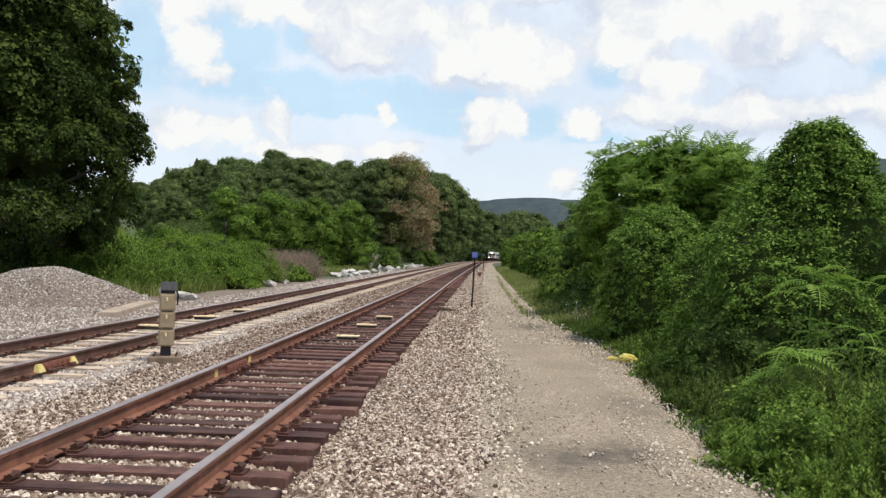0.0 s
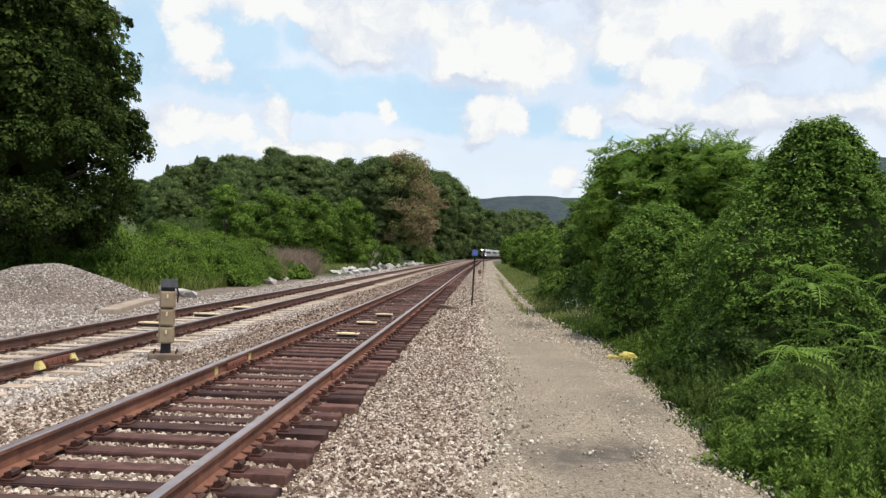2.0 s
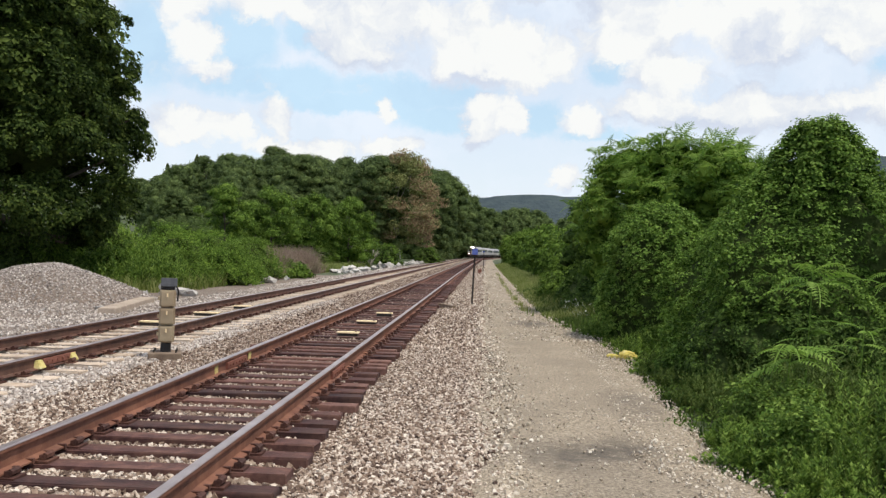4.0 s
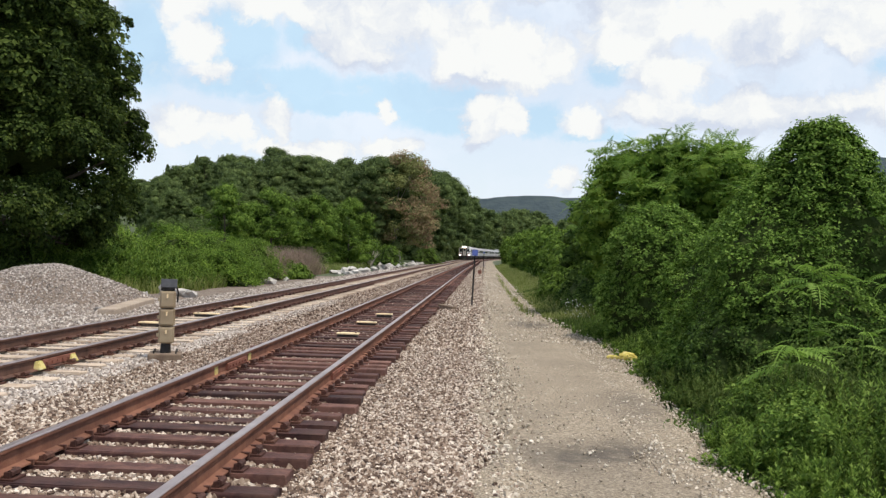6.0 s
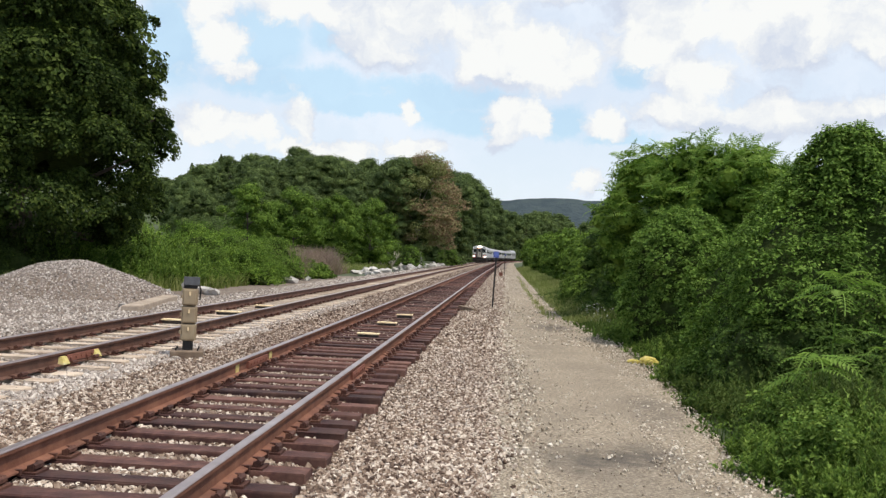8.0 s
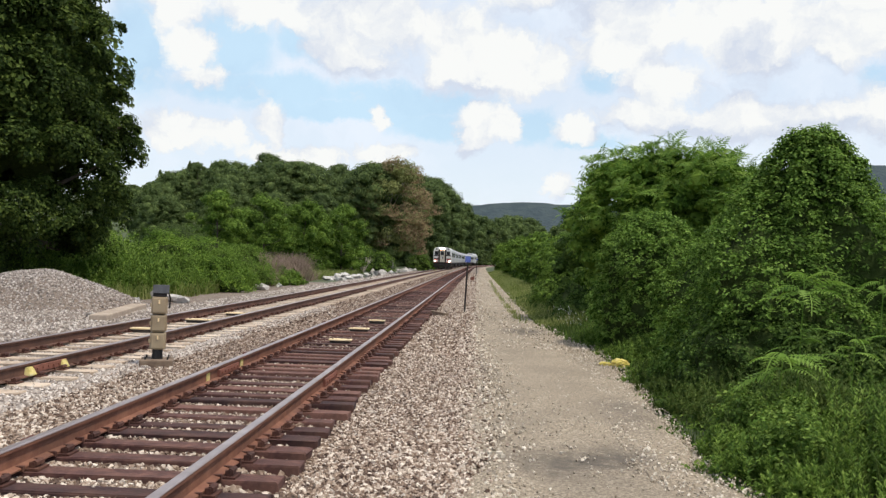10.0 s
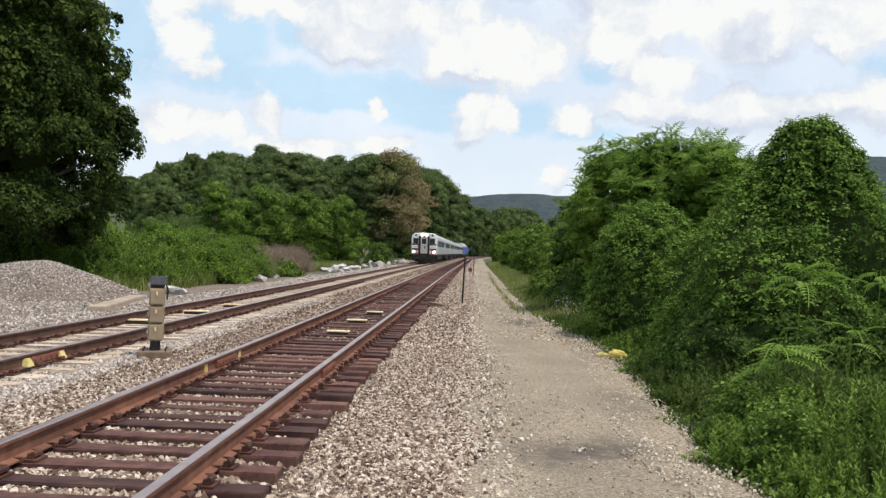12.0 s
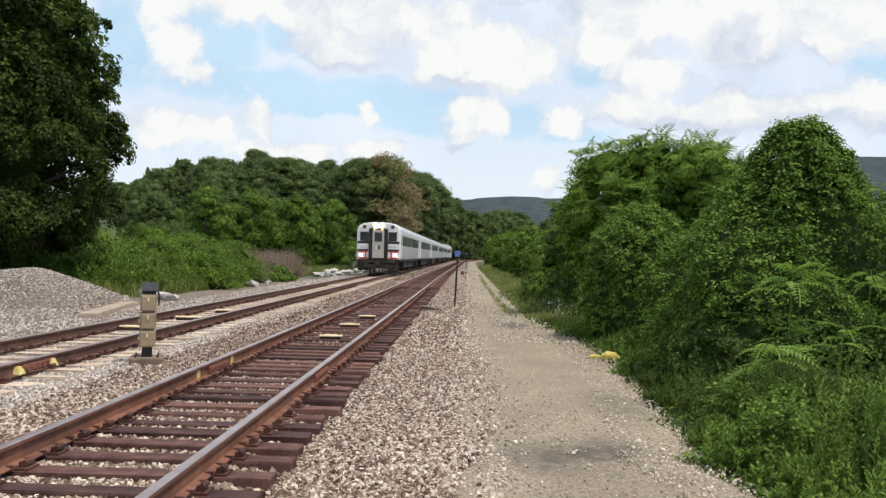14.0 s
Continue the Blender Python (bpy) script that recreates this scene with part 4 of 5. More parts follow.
def big_tree():
    """The broad maple that stands over the far side of the gravel heap: leafy branch ends in tiers round a core
    coloured dark as shade.
    """
    rng = np.random.default_rng(8)
    P, N, S = [], [], []
    for i in range(1700):
        z = 2.0 + 15.0 * rng.random() ** 1.1
        if z < 4.6 and rng.random() < 0.22:
            continue
        env = np.interp(z, [1.9, 3.0, 4.2, 6.5, 8, 10.5, 14, 17.5], [4.3, 5.5, 5.75, 5.6, 5.4, 4.7, 3.2, 0.9])
        a, s = rng.uniform(0, 2 * math.pi), rng.uniform(0.26, 0.68)
        tier = 0.5 + 0.5 * math.sin(2.6 * z + 1.4 * math.sin(3 * a) + 2 * a)
        wave = 1 - 0.16 * tier - 0.08 * (0.5 + 0.5 * math.sin(6 * a + 1.3 * z))
        r = max(0.1, env * wave * (1 - 0.30 * rng.random() ** 2.2) - 0.6 * s)
        P.append((r * math.cos(a), r * math.sin(a), z - 0.25 * tier))
        N.append((math.cos(a), math.sin(a), 0.1))
        S.append(s)
    P, N, S = np.array(P), np.array(N), np.array(S)
    e = empty("maple_tree", pose(-18.2, 31, -0.15), "large dark green maple tree with dense foliage", "tree")
    limbs(e, [(*p, s) for p, s in zip(P, S)], 0, 14, 0.36, M_BARK, 41, many=26)
    V, F = tuft_quads(P, 0.8 * N, S, 210, 0.125, rng, 0.55, 0.5, 0.8)
    child("crown", mesh_np("crown", V, F, M_LEAF_TREE), e)
    prof = ([0, 0.08, 0.28, 0.38, 0.54, 0.77, 0.93, 1.0], [1.5, 3.6, 4.2, 3.9, 3.2, 1.9, 0.9, 0.1])
    leaves, hull = mass_mesh("inner_crown", 13.1, 1.0, 1.0, 0.5, 24000, 0.24, M_LEAF_TREE, 42, 0.16, 0.0, prof, 0.30, 4.2, 0.5)
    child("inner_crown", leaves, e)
    child("inner_growth", hull, e, "dark core behind the leaves, shade in its colour")


def mass_mesh(name, h, wx, wy, shape, n, size, mat, seed, bumps=0.16, stray=0.0, prof=None, rough=0.055, base=0.0, tuft=0.16, per=20):
    """Leafy tufts over a rounded or pointed mass, with bulges and hollows."""
    rng = np.random.default_rng(seed)
    n = n // per
    K = [(rng.integers(1, 9), rng.uniform(2, 16), rng.uniform(0, 6.28), rng.uniform(0.4, 1.0)) for _ in range(10)]

    def surf(a, t):
        b = sum(A * np.sin(k * a + m * t + ph) for k, m, ph, A in K) / 3.0
        R = (np.maximum(0, 1 - t) ** shape) * (0.82 + 0.18 * np.sin(np.pi * np.clip(t * 1.6, 0, 1)))
        if prof is not None:
            R = np.interp(t, prof[0], prof[1])
        r = R * (1 + bumps * b) + 0.05 * (t < 1)
        return np.stack([r * np.cos(a) * wx, r * np.sin(a) * wy, base + h * (t + 0.03 * b * (1 - t))], -1), b
    t = 1 - rng.random(n) ** (1 / (1 + shape)) if prof is None else rng.random(n)
    t = np.where(rng.random(n) < 0.10, 1 - 0.25 * rng.random(n), t)
    a = rng.uniform(0, 2 * math.pi, n)
    P, b = surf(a, t)
    N = np.stack([np.cos(a), np.sin(a), 0.35 + 0.9 * t], -1)
    out = rng.normal(0.0, rough, n) + np.where(rng.random(n) < stray, rng.uniform(0, 4 * rough, n), 0) - 2 * rough * np.maximum(0, -b)
    out = np.clip(out, -3 * rough, 1.5 * rough)
    P = P + N * out[:, None] * (1, 1, 0.3)
    N /= np.linalg.norm(N, axis=1)[:, None]
    V, F = tuft_quads(P, N, tuft * rng.uniform(0.6, 1.35, n), per, size, rng)
    # Hull under the tufts, coloured dark so that gaps read as shade.
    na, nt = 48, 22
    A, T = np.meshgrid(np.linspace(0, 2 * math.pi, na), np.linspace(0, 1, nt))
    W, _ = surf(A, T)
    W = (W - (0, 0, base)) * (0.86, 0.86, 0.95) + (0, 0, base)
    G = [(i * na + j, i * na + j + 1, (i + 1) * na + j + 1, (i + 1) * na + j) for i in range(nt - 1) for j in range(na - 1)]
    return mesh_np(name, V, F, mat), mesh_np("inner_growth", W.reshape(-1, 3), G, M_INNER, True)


def vine_mass(x, y, label, h, wx, wy, shape, n, size, leaf, seed, name="vine_mound", cat="vines", group="vine-covered mounds", bumps=0.16, rough=0.075, prof=None, tuft=0.16):
    e = empty(name, pose(x, y, -0.14), label, cat, group)
    rng = np.random.default_rng(seed)
    for k in range(3):
        part("stem", rod((rng.normal(0, 0.05) * h, rng.normal(0, 0.05) * h, -0.05), (rng.normal(0, 0.08) * h, rng.normal(0, 0.08) * h, h * 0.7), 0.05 * min(1, h / 3) ** 2, 0.01 * min(1, h / 2), 6), M_BARK, e)
    leaves, hull = mass_mesh("foliage", h, wx, wy, shape, n, size, leaf, seed, bumps, rough=rough, prof=prof, tuft=tuft)
    child("foliage", leaves, e)
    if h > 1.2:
        child("inner_growth", hull, e, "dark core behind the leaves, shade in its colour")
    return e


def frond_mesh(length, pairs, seed):
    """A feather-shaped compound leaf that arches outwards along +x."""
    rng = np.random.default_rng(seed)
    V, F = [], []
    for i in range(pairs + 1):
        t = 0.12 + 0.88 * i / pairs
        o = Vector((length * t, 0, length * (0.55 * t - 0.75 * t * t)))
        V += [o + Vector((0, -0.006, 0)), o + Vector((0, 0.006, 0))]
        if i:
            F.append((2 * i - 2, 2 * i - 1, 2 * i + 1, 2 * i))
    for i in range(pairs + 1):
        t = 0.12 + 0.88 * i / pairs
        for side in ((-1, 1) if i < pairs else (0,)):
            k = 2 * i + (side > 0)
            L = length * 0.27 * math.sin(math.pi * min(0.93, 0.25 + 0.68 * t)) * rng.uniform(0.85, 1.1)
            d = Vector((0.42, side * 0.9, -0.25)).normalized() if side else Vector((0.9, 0, -0.4)).normalized()
            b = Vector((0, 0, 1)).cross(d).normalized()
            o, q = V[k], len(V)
            V += [o + d * L * 0.45 + b * L * 0.15 + Vector((0, 0, 0.01)), o + d * L, o + d * L * 0.45 - b * L * 0.15 + Vector((0, 0, 0.01))]
            F.append((k, q, q + 1, q + 2))
    return mesh_np("frond", [tuple(v) for v in V], F, M_LEAF_FERN)


def compound_plant(x, y, h, n, length, seed, label):
    rng = np.random.default_rng(seed)
    e = empty("ailanthus_sapling", pose(x, y, -0.12), label, "sapling", "saplings with feathered leaves")
    part("stem", rod((0, 0, 0), (0.05, -0.05, h), 0.011, 0.007, 6), M_LEAF_FERN, e)
    shapes = [frond_mesh(length * s, 11, seed + i) for i, s in enumerate((1.0, 0.85, 0.7))]
    for i in range(n):
        f = child("frond", shapes[i % 3], e)
        f.matrix_basis = pose(0.04, -0.04, h - 0.25 * (1 - i / n), rng.uniform(-18, 18), rng.uniform(-22, 18), 160 + 220 * ((i * 0.618) % 1.0))
    return e


def spray_mesh(clumps, length, seed):
    """Rosettes of feathered leaves standing out of the top of each clump."""
    rng = np.random.default_rng(seed)
    src = frond_mesh(1.0, 8, seed)
    P = np.array([v.co[:] for v in src.vertices])
    Q = np.array([p.vertices[:] for p in src.polygons])
    V, F = [], []
    for (x, y, z, r) in clumps:
        out = Vector((x, y, 0)).normalized() * 0.45 + Vector((rng.normal(0, 0.15), rng.normal(0, 0.15), 1))
        tilt = Vector((0, 0, 1)).rotation_difference(out.normalized()).to_matrix().to_4x4()
        o = Vector((x, y, z)) + out.normalized() * r * 0.8
        for j in range(7):
            s = length * rng.uniform(0.7, 1.15)
            M = np.array(tilt @ pose(0, 0, 0, rng.uniform(-20, 20), rng.uniform(-50, -8), 51.4 * j + rng.uniform(-20, 20)))[:3, :3]
            F.append(Q + len(P) * len(V))
            V.append((P * s) @ M.T + np.array(o))
    return mesh_np("leaf_sprays", np.concatenate(V), np.concatenate(F), M_LEAF_FERN)


def blades(name, mat, X, Y, Z, H, W, seed, label, cat="grass"):
    rng = np.random.default_rng(seed)
    n = len(X)
    a = rng.uniform(0, 2 * math.pi, n)
    lean = rng.normal(0, 0.32, (n, 2)) * H[:, None]
    B = np.stack([np.cos(a), np.sin(a), 0 * a], -1) * W[:, None] * 0.5
    P = np.stack([X, Y, Z], -1)
    mid = P + np.concatenate([lean * 0.3, (H * 0.55)[:, None]], 1)
    tip = P + np.concatenate([lean, H[:, None]], 1)
    V = np.stack([P - B, P + B, mid + B * 0.8, mid - B * 0.8, tip + B * 0.1, tip - B * 0.1], 1).reshape(-1, 3)
    f = np.array([[0, 1, 2, 3], [3, 2, 4, 5]])
    F = (f[None] + 6 * np.arange(n)[:, None, None]).reshape(-1, 4)
    return tagged(new(name, mesh_np(name, V, F, mat)), label, cat, kind="stuff")


def feather_weeds(name, mat, C, H, label, seed, per=44, size=0.075):
    """Upright feathery stalks at C (x, y, z), H high, each set with narrow leaves."""
    rng = np.random.default_rng(seed)
    n = len(C)
    lean = rng.normal(0, 0.16, (n, 2)) * H[:, None]
    t = 0.06 + 0.94 * rng.random((n, per)) ** 0.8
    P = C[:, None, :] + np.stack([lean[:, None, 0] * t * t, lean[:, None, 1] * t * t, H[:, None] * t], -1)
    a = rng.uniform(0, 2 * math.pi, (n, per))
    up = rng.uniform(0.25, 1.1, (n, per)) + 0.9 * t ** 3
    D = np.stack([np.cos(a), np.sin(a), up], -1)
    D /= np.linalg.norm(D, axis=-1)[..., None]
    S = np.stack([-np.sin(a), np.cos(a), 0 * a], -1)
    L = (size * (1.15 - 0.6 * t) * rng.uniform(0.7, 1.5, (n, per)))[..., None]
    W = L * 0.15
    V = np.stack([P, P + D * L * 0.5 + S * W, P + D * L - (0, 0, 0.008), P + D * L * 0.5 - S * W], 2).reshape(-1, 3)
    F = np.arange(len(V)).reshape(-1, 4)
    return tagged(new(name, mesh_np(name, V, F, mat)), label, "weeds", kind="stuff")


def build_verge():
    rng = np.random.default_rng(61)
    # right verge, from short grass at the path's edge to tall grass under the bushes
    n = 42000
    y = -8 + 52 * rng.random(n) ** 1.25
    u = rng.random(n) ** 1.3 * 3.6
    x = edge_x(y) + u + rng.normal(0, 0.12, n) - 0.05 + 0.13 * np.sin(3.1 * y) + 0.09 * np.sin(7.7 * y + 1)
    h = (0.07 + 0.55 * smooth01(u / 1.6) * (0.6 + 0.4 * np.sin(x * 2.9 + y * 1.7))) * rng.uniform(0.5, 1.3, n)
    blades("verge_grass", M_GRASS, x, y, np.full(n, -0.13), h, 0.008 + 0.00055 * y + 0 * h, 62, "tall green grass beside the gravel path")
    n = 30000
    y = 25 + 125 * rng.random(n) ** 1.5
    u = rng.random(n) * 2.1
    blades("far_verge_grass", M_GRASS_LIGHT, edge_x(y) + u, y, np.full(n, -0.13), (0.12 + 0.3 * smooth01(u / 1.6)) * rng.uniform(0.6, 1.3, n), 0.03 + 0 * y, 63, "light green grass along the far path")
    n = 1100
    y = 25.5 + 55 * rng.random(n) ** 1.8
    x = np.interp(y, [25.5, 28.2, 37.5, 80], [1.30, 1.22, 1.04, 0.82]) + rng.normal(0, 0.09, n)
    keep = np.sin(y * 2.1) + 0.6 * np.sin(y * 5.3) > -0.3
    x, y = x[keep], y[keep]
    n = len(x)
    blades("path_tuft_grass", M_GRASS_LIGHT, x, y, np.full(n, PATH_Z), rng.uniform(0.05, 0.20, n), np.full(n, 0.02), 64, "sparse grass tufts growing in the path")
    # left of the far track
    n = 20000
    y = 26 + 70 * rng.random(n) ** 1.3
    x = np.interp(y, [26, 34, 45, 60, 96], [-13.2, -11.6, -12.0, -12.5, -13.0]) - rng.random(n) ** 1.4 * 9
    blades("far_side_grass", M_GRASS_LIGHT, x, y, np.full(n, -0.13), rng.uniform(0.2, 0.75, n), 0.035 + 0 * y, 65, "tall rough grass behind the gravel heap")
    # leafy weeds at the right, in uneven clumps
    n = 11000
    y = 4.6 + 17 * rng.random(n) ** 1.5
    u = rng.random(n) ** 1.1 * 4.2
    x = edge_x(y) + 0.02 + u + 0.13 * np.sin(3.1 * y) + 0.09 * np.sin(7.7 * y + 1)
    lump = 0.55 + 0.25 * np.sin(x * 3.1 + y * 2.3) + 0.20 * np.sin(x * 7.3 - y * 5.1 + 1) + 0.15 * np.sin(y * 3.7 - x * 1.9)
    top = 0.06 + 0.50 * smooth01(u / 1.9) * np.maximum(0.1, lump)
    C = np.stack([x, y, -0.1 + top * rng.random(n) ** 0.4], -1)
    V, F = leaf_quads(C, unit(n, rng) * 0.5 + (0, -0.25, 0.7), 0.046, rng, 0.2, 0.5)
    tagged(new("verge_weeds", mesh_np("verge_weeds", V, F, M_WEED)), "leafy green weeds growing beside the path", "weeds", kind="stuff")
    k, m = 560, 10
    y = 5.0 + 16.5 * rng.random(k) ** 1.35
    u = 0.10 + 3.6 * rng.random(k) ** 0.9
    h = (0.22 + 0.60 * smooth01(u / 1.6)) * rng.uniform(0.55, 1.25, k)
    C = np.stack([edge_x(y) + u, y, np.full(k, -0.13)], -1)[:, None, :] + rng.normal(0, 1, (k, m, 3)) * (0.13, 0.13, 0)
    H = h[:, None] * rng.uniform(0.6, 1.1, (k, m))
    # Weeds under the vines take a darker green that holds the vines' shade.
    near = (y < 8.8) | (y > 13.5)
    feather_weeds("feathery_weeds", M_WEED, C[near].reshape(-1, 3), H[near].ravel(), "tall feathery green weeds beside the path", 66)
    feather_weeds("dark_feathery_weeds", M_GRASS, C[~near].reshape(-1, 3), H[~near].ravel(), "feathery weeds under the vines, shade in their green", 67)
    n = 150
    y = 22.0 + 3.5 * rng.random(n)
    x = edge_x(y) + 0.25 + 0.6 * rng.random(n)
    V, F = leaf_quads(np.stack([x, y, 0.14 + 0.36 * rng.random(n)], -1), np.tile((0, 0, 1.0), (n, 1)), 0.024, rng, 0.0, 0.9)
    tagged(new("white_wildflowers", mesh_np("white_wildflowers", V, F, M_FLOWER)), "small white wildflowers among the grass", "flowers", kind="stuff")


def right_side():
    cone = ([0, 0.2, 0.55, 0.78, 0.92, 0.98, 1], [0.86, 0.95, 0.68, 0.33, 0.15, 0.06, 0.01])
    dome = ([0, 0.3, 0.6, 0.8, 0.93, 1], [0.92, 1.0, 0.94, 0.70, 0.40, 0.06])
    vine_mass(4.95, 13.3, "tall conical mound of green climbing vines", 3.86, 2.05, 1.6, 0.60, 84000, 0.060, M_LEAF_VINE, 71, bumps=0.13, rough=0.08, prof=cone, tuft=0.14)
    vine_mass(3.80, 19.4, "rounded mound of green vines over a shrub", 2.95, 1.18, 1.3, 0.40, 44000, 0.070, M_LEAF_VINE, 73, bumps=0.11, rough=0.07, prof=dome, tuft=0.14)
    vine_mass(7.7, 15.0, "low spreading mass of green vines", 2.9, 2.0, 1.8, 0.5, 16000, 0.10, M_LEAF_VINE, 75, tuft=0.24)
    vine_mass(4.75, 16.8, "low thicket of green vines between taller mounds", 2.45, 1.2, 1.3, 0.5, 26000, 0.07, M_LEAF_VINE, 79, prof=dome, tuft=0.15)
    # Lower vines in a darker green: the shade below the mounds, as colour.
    vine_mass(3.95, 12.4, "low tangle of green vines and weeds", 1.25, 0.9, 0.9, 0.45, 16000, 0.055, M_LEAF_SHADED, 76, bumps=0.2, rough=0.09, prof=dome, tuft=0.12)
    vine_mass(4.7, 11.5, "low tangle of green vines under feathered saplings", 1.0, 0.9, 0.6, 0.45, 16000, 0.055, M_LEAF_SHADED, 78, bumps=0.2, rough=0.09, prof=dome, tuft=0.12)
    vine_mass(6.6, 11.0, "broad low tangle of green vines", 1.35, 1.6, 1.1, 0.45, 14000, 0.07, M_LEAF_SHADED, 77, bumps=0.2, rough=0.09, prof=dome, tuft=0.17)
    vine_mass(3.1, 36.0, "leafy low shrub beside the path", 1.7, 0.9, 2.0, 0.45, 9000, 0.11, M_LEAF_LIGHT, 69, "low_shrub", "bush", "low shrubs", tuft=0.22)
    # Low growth added to darken the ground under the trees; shade in its colour.
    vine_mass(3.3, 27.5, "low growth under the young trees, shade in its green", 0.9, 0.8, 2.4, 0.45, 7000, 0.09, M_LEAF_SHADED, 68, "low_shrub", "bush", "low shrubs", tuft=0.18)
    vine_mass(3.7, 31.0, "low growth under the young trees, shade in its green", 1.6, 1.1, 2.6, 0.45, 9000, 0.10, M_LEAF_SHADED, 67, "low_shrub", "bush", "low shrubs", tuft=0.22)
    rng = np.random.default_rng(80)
    for k, (x, y, h, w) in enumerate(((4.3, 27.5, 5.3, 2.25), (5.4, 26.0, 5.35, 2.1), (6.5, 25.0, 5.15, 2.1), (7.7, 24.5, 4.5, 1.8), (4.0, 32, 4.7, 1.6), (8.6, 22.5, 4.0, 1.6), (6.3, 30, 5.4, 2.0), (9.5, 27, 4.6, 2.0))):
        cl = tree_clumps(h, w, 1.5 if k < 4 else 0.6, 90, 81 + k, 0.6, (0.12, 0.25))
        # Tree 4's leaves hold the shade under the crowns in their colour.
        t = make_tree("young_tree", pose(x, y, -0.2), "bushy bright green young tree" if k != 4 else "bushy young tree behind brighter ones, shade in its green", cl, 800, 0.125, M_LEAF_BUSH if k != 4 else M_LEAF_SHADED, M_BARK, 90 + k, h * 0.8, 0.07, "young trees beside the path", many=6, core=0.8)
        if k not in (4, 7):
            child("leaf_sprays", spray_mesh([c for c in cl if c[2] > 0.38 * h], 0.62, 600 + k), t, "long feathered leaves in bright sprays")
    for k in range(3):
        cl = tree_clumps(3.4, 1.8, 0.3, 30, 120 + k, 0.6, (0.22, 0.36))
        t = make_tree("roadside_shrub", pose(4.3 + 0.3 * k, 43 + 9 * k, -0.2), "light green bushy shrub", cl, 240, 0.26, M_LEAF_LIGHT, M_BARK, 125 + k, 2.4, 0.05, "shrubs along the path", many=4)
        for j in range(7):
            y = 50 + 24 * j + 8 * k + rng.uniform(-3, 3)
            x = float(edge_x(y)) + rng.uniform(2.9, 4.0) + (0 if j < 3 else rng.uniform(0, 3))
            s = rng.uniform(0.75, 1.05) * (0.85 + 0.005 * y)
            c = copy_thing(t, pose(x, y, -0.2, 0, 0, rng.uniform(0, 360)))
            c.scale = (s, s, s)
    for k, (x, y, h, n, L) in enumerate(((3.50, 9.75, 1.74, 9, 0.60), (3.05, 9.05, 1.00, 8, 0.52), (4.0, 9.6, 1.15, 6, 0.46), (4.95, 13.2, 4.05, 5, 0.24), (4.16, 15.4, 2.25, 5, 0.5), (5.1, 11.4, 1.75, 6, 0.5), (3.5, 9.8, 1.2, 4, 0.4), (5.75, 12.6, 3.0, 4, 0.4))):
        compound_plant(x, y, h, n, L, 140 + 10 * k, "green sapling with long feathered compound leaves")


def weed_clumps():
    rng = np.random.default_rng(400)
    for k in range(26):
        y = 5.4 + 12 * rng.random() ** 1.2
        u = 0.55 + 3.0 * rng.random()
        h = rng.uniform(0.3, 0.55) + 0.12 * u
        w = rng.uniform(0.28, 0.5)
        vine_mass(float(edge_x(y)) + u, y, "leafy clump of tall green weeds", h, w, w, 0.45, 2400, 0.045, M_WEED if k % 3 else M_LEAF_VINE, 410 + k, "weed_clump", "weeds", "weed clumps beside the path", 0.25, tuft=0.11)


def conifer(x, y, z, top):
    """A pointed evergreen whose thin tip stands over the wood."""
    rng = np.random.default_rng(int(-x))
    e = empty("conifer_tree", pose(x, y, z), "pointed dark evergreen standing above the wood", "tree", "evergreens on the slope")
    h = top - z
    part("trunk", rod((0, 0, -0.2), (0, 0, h), 0.22, 0.03, 8), M_BARK, e)
    t = rng.random(320) ** 0.8
    a = rng.uniform(0, 2 * math.pi, 320)
    r = (1 - t) * 0.36 * h * (0.55 + 0.45 * np.abs(np.sin(t * 22))) * rng.uniform(0.4, 1, 320)
    N = np.stack([np.cos(a), np.sin(a), -0.1 + 0 * a], -1)
    V, F = tuft_quads(np.stack([r * np.cos(a), r * np.sin(a), 0.12 * h + 0.88 * h * t], -1), N, 0.15 + 0.35 * (1 - t), 12, 0.34, rng, 0.1, 0.2, 0.35)
    child("crown", mesh_np("crown", V, F, M_LEAF_WOOD), e)


def dead_shrub(x, y, h, seed):
    """A leafless shrub: a few forking grey stems."""
    rng = np.random.default_rng(seed)
    e = empty("dead_shrub", pose(x, y, -0.14), "leafless pale grey dead shrub beside the far track", "shrub", "dead shrubs")
    for k in range(6):
        a = rng.uniform(0, 2 * math.pi)
        top = Vector((math.cos(a) * 0.45 * h, math.sin(a) * 0.45 * h, h * rng.uniform(0.6, 1.0)))
        mid = top * 0.5 + Vector((0, 0, 0.1 * h))
        bm = rod((0, 0, 0), mid, 0.06, 0.045, 6)
        rod(mid, top, 0.045, 0.015, 6, bm)
        for j in range(3):
            rod(mid.lerp(top, 0.3 * j), mid.lerp(top, 0.3 * j) + Vector((rng.normal(0, 0.22), rng.normal(0, 0.22), 0.35)) * (h / 2.2), 0.03, 0.01, 5, bm)
        part("stem", bm, M_PALEBARK, e)


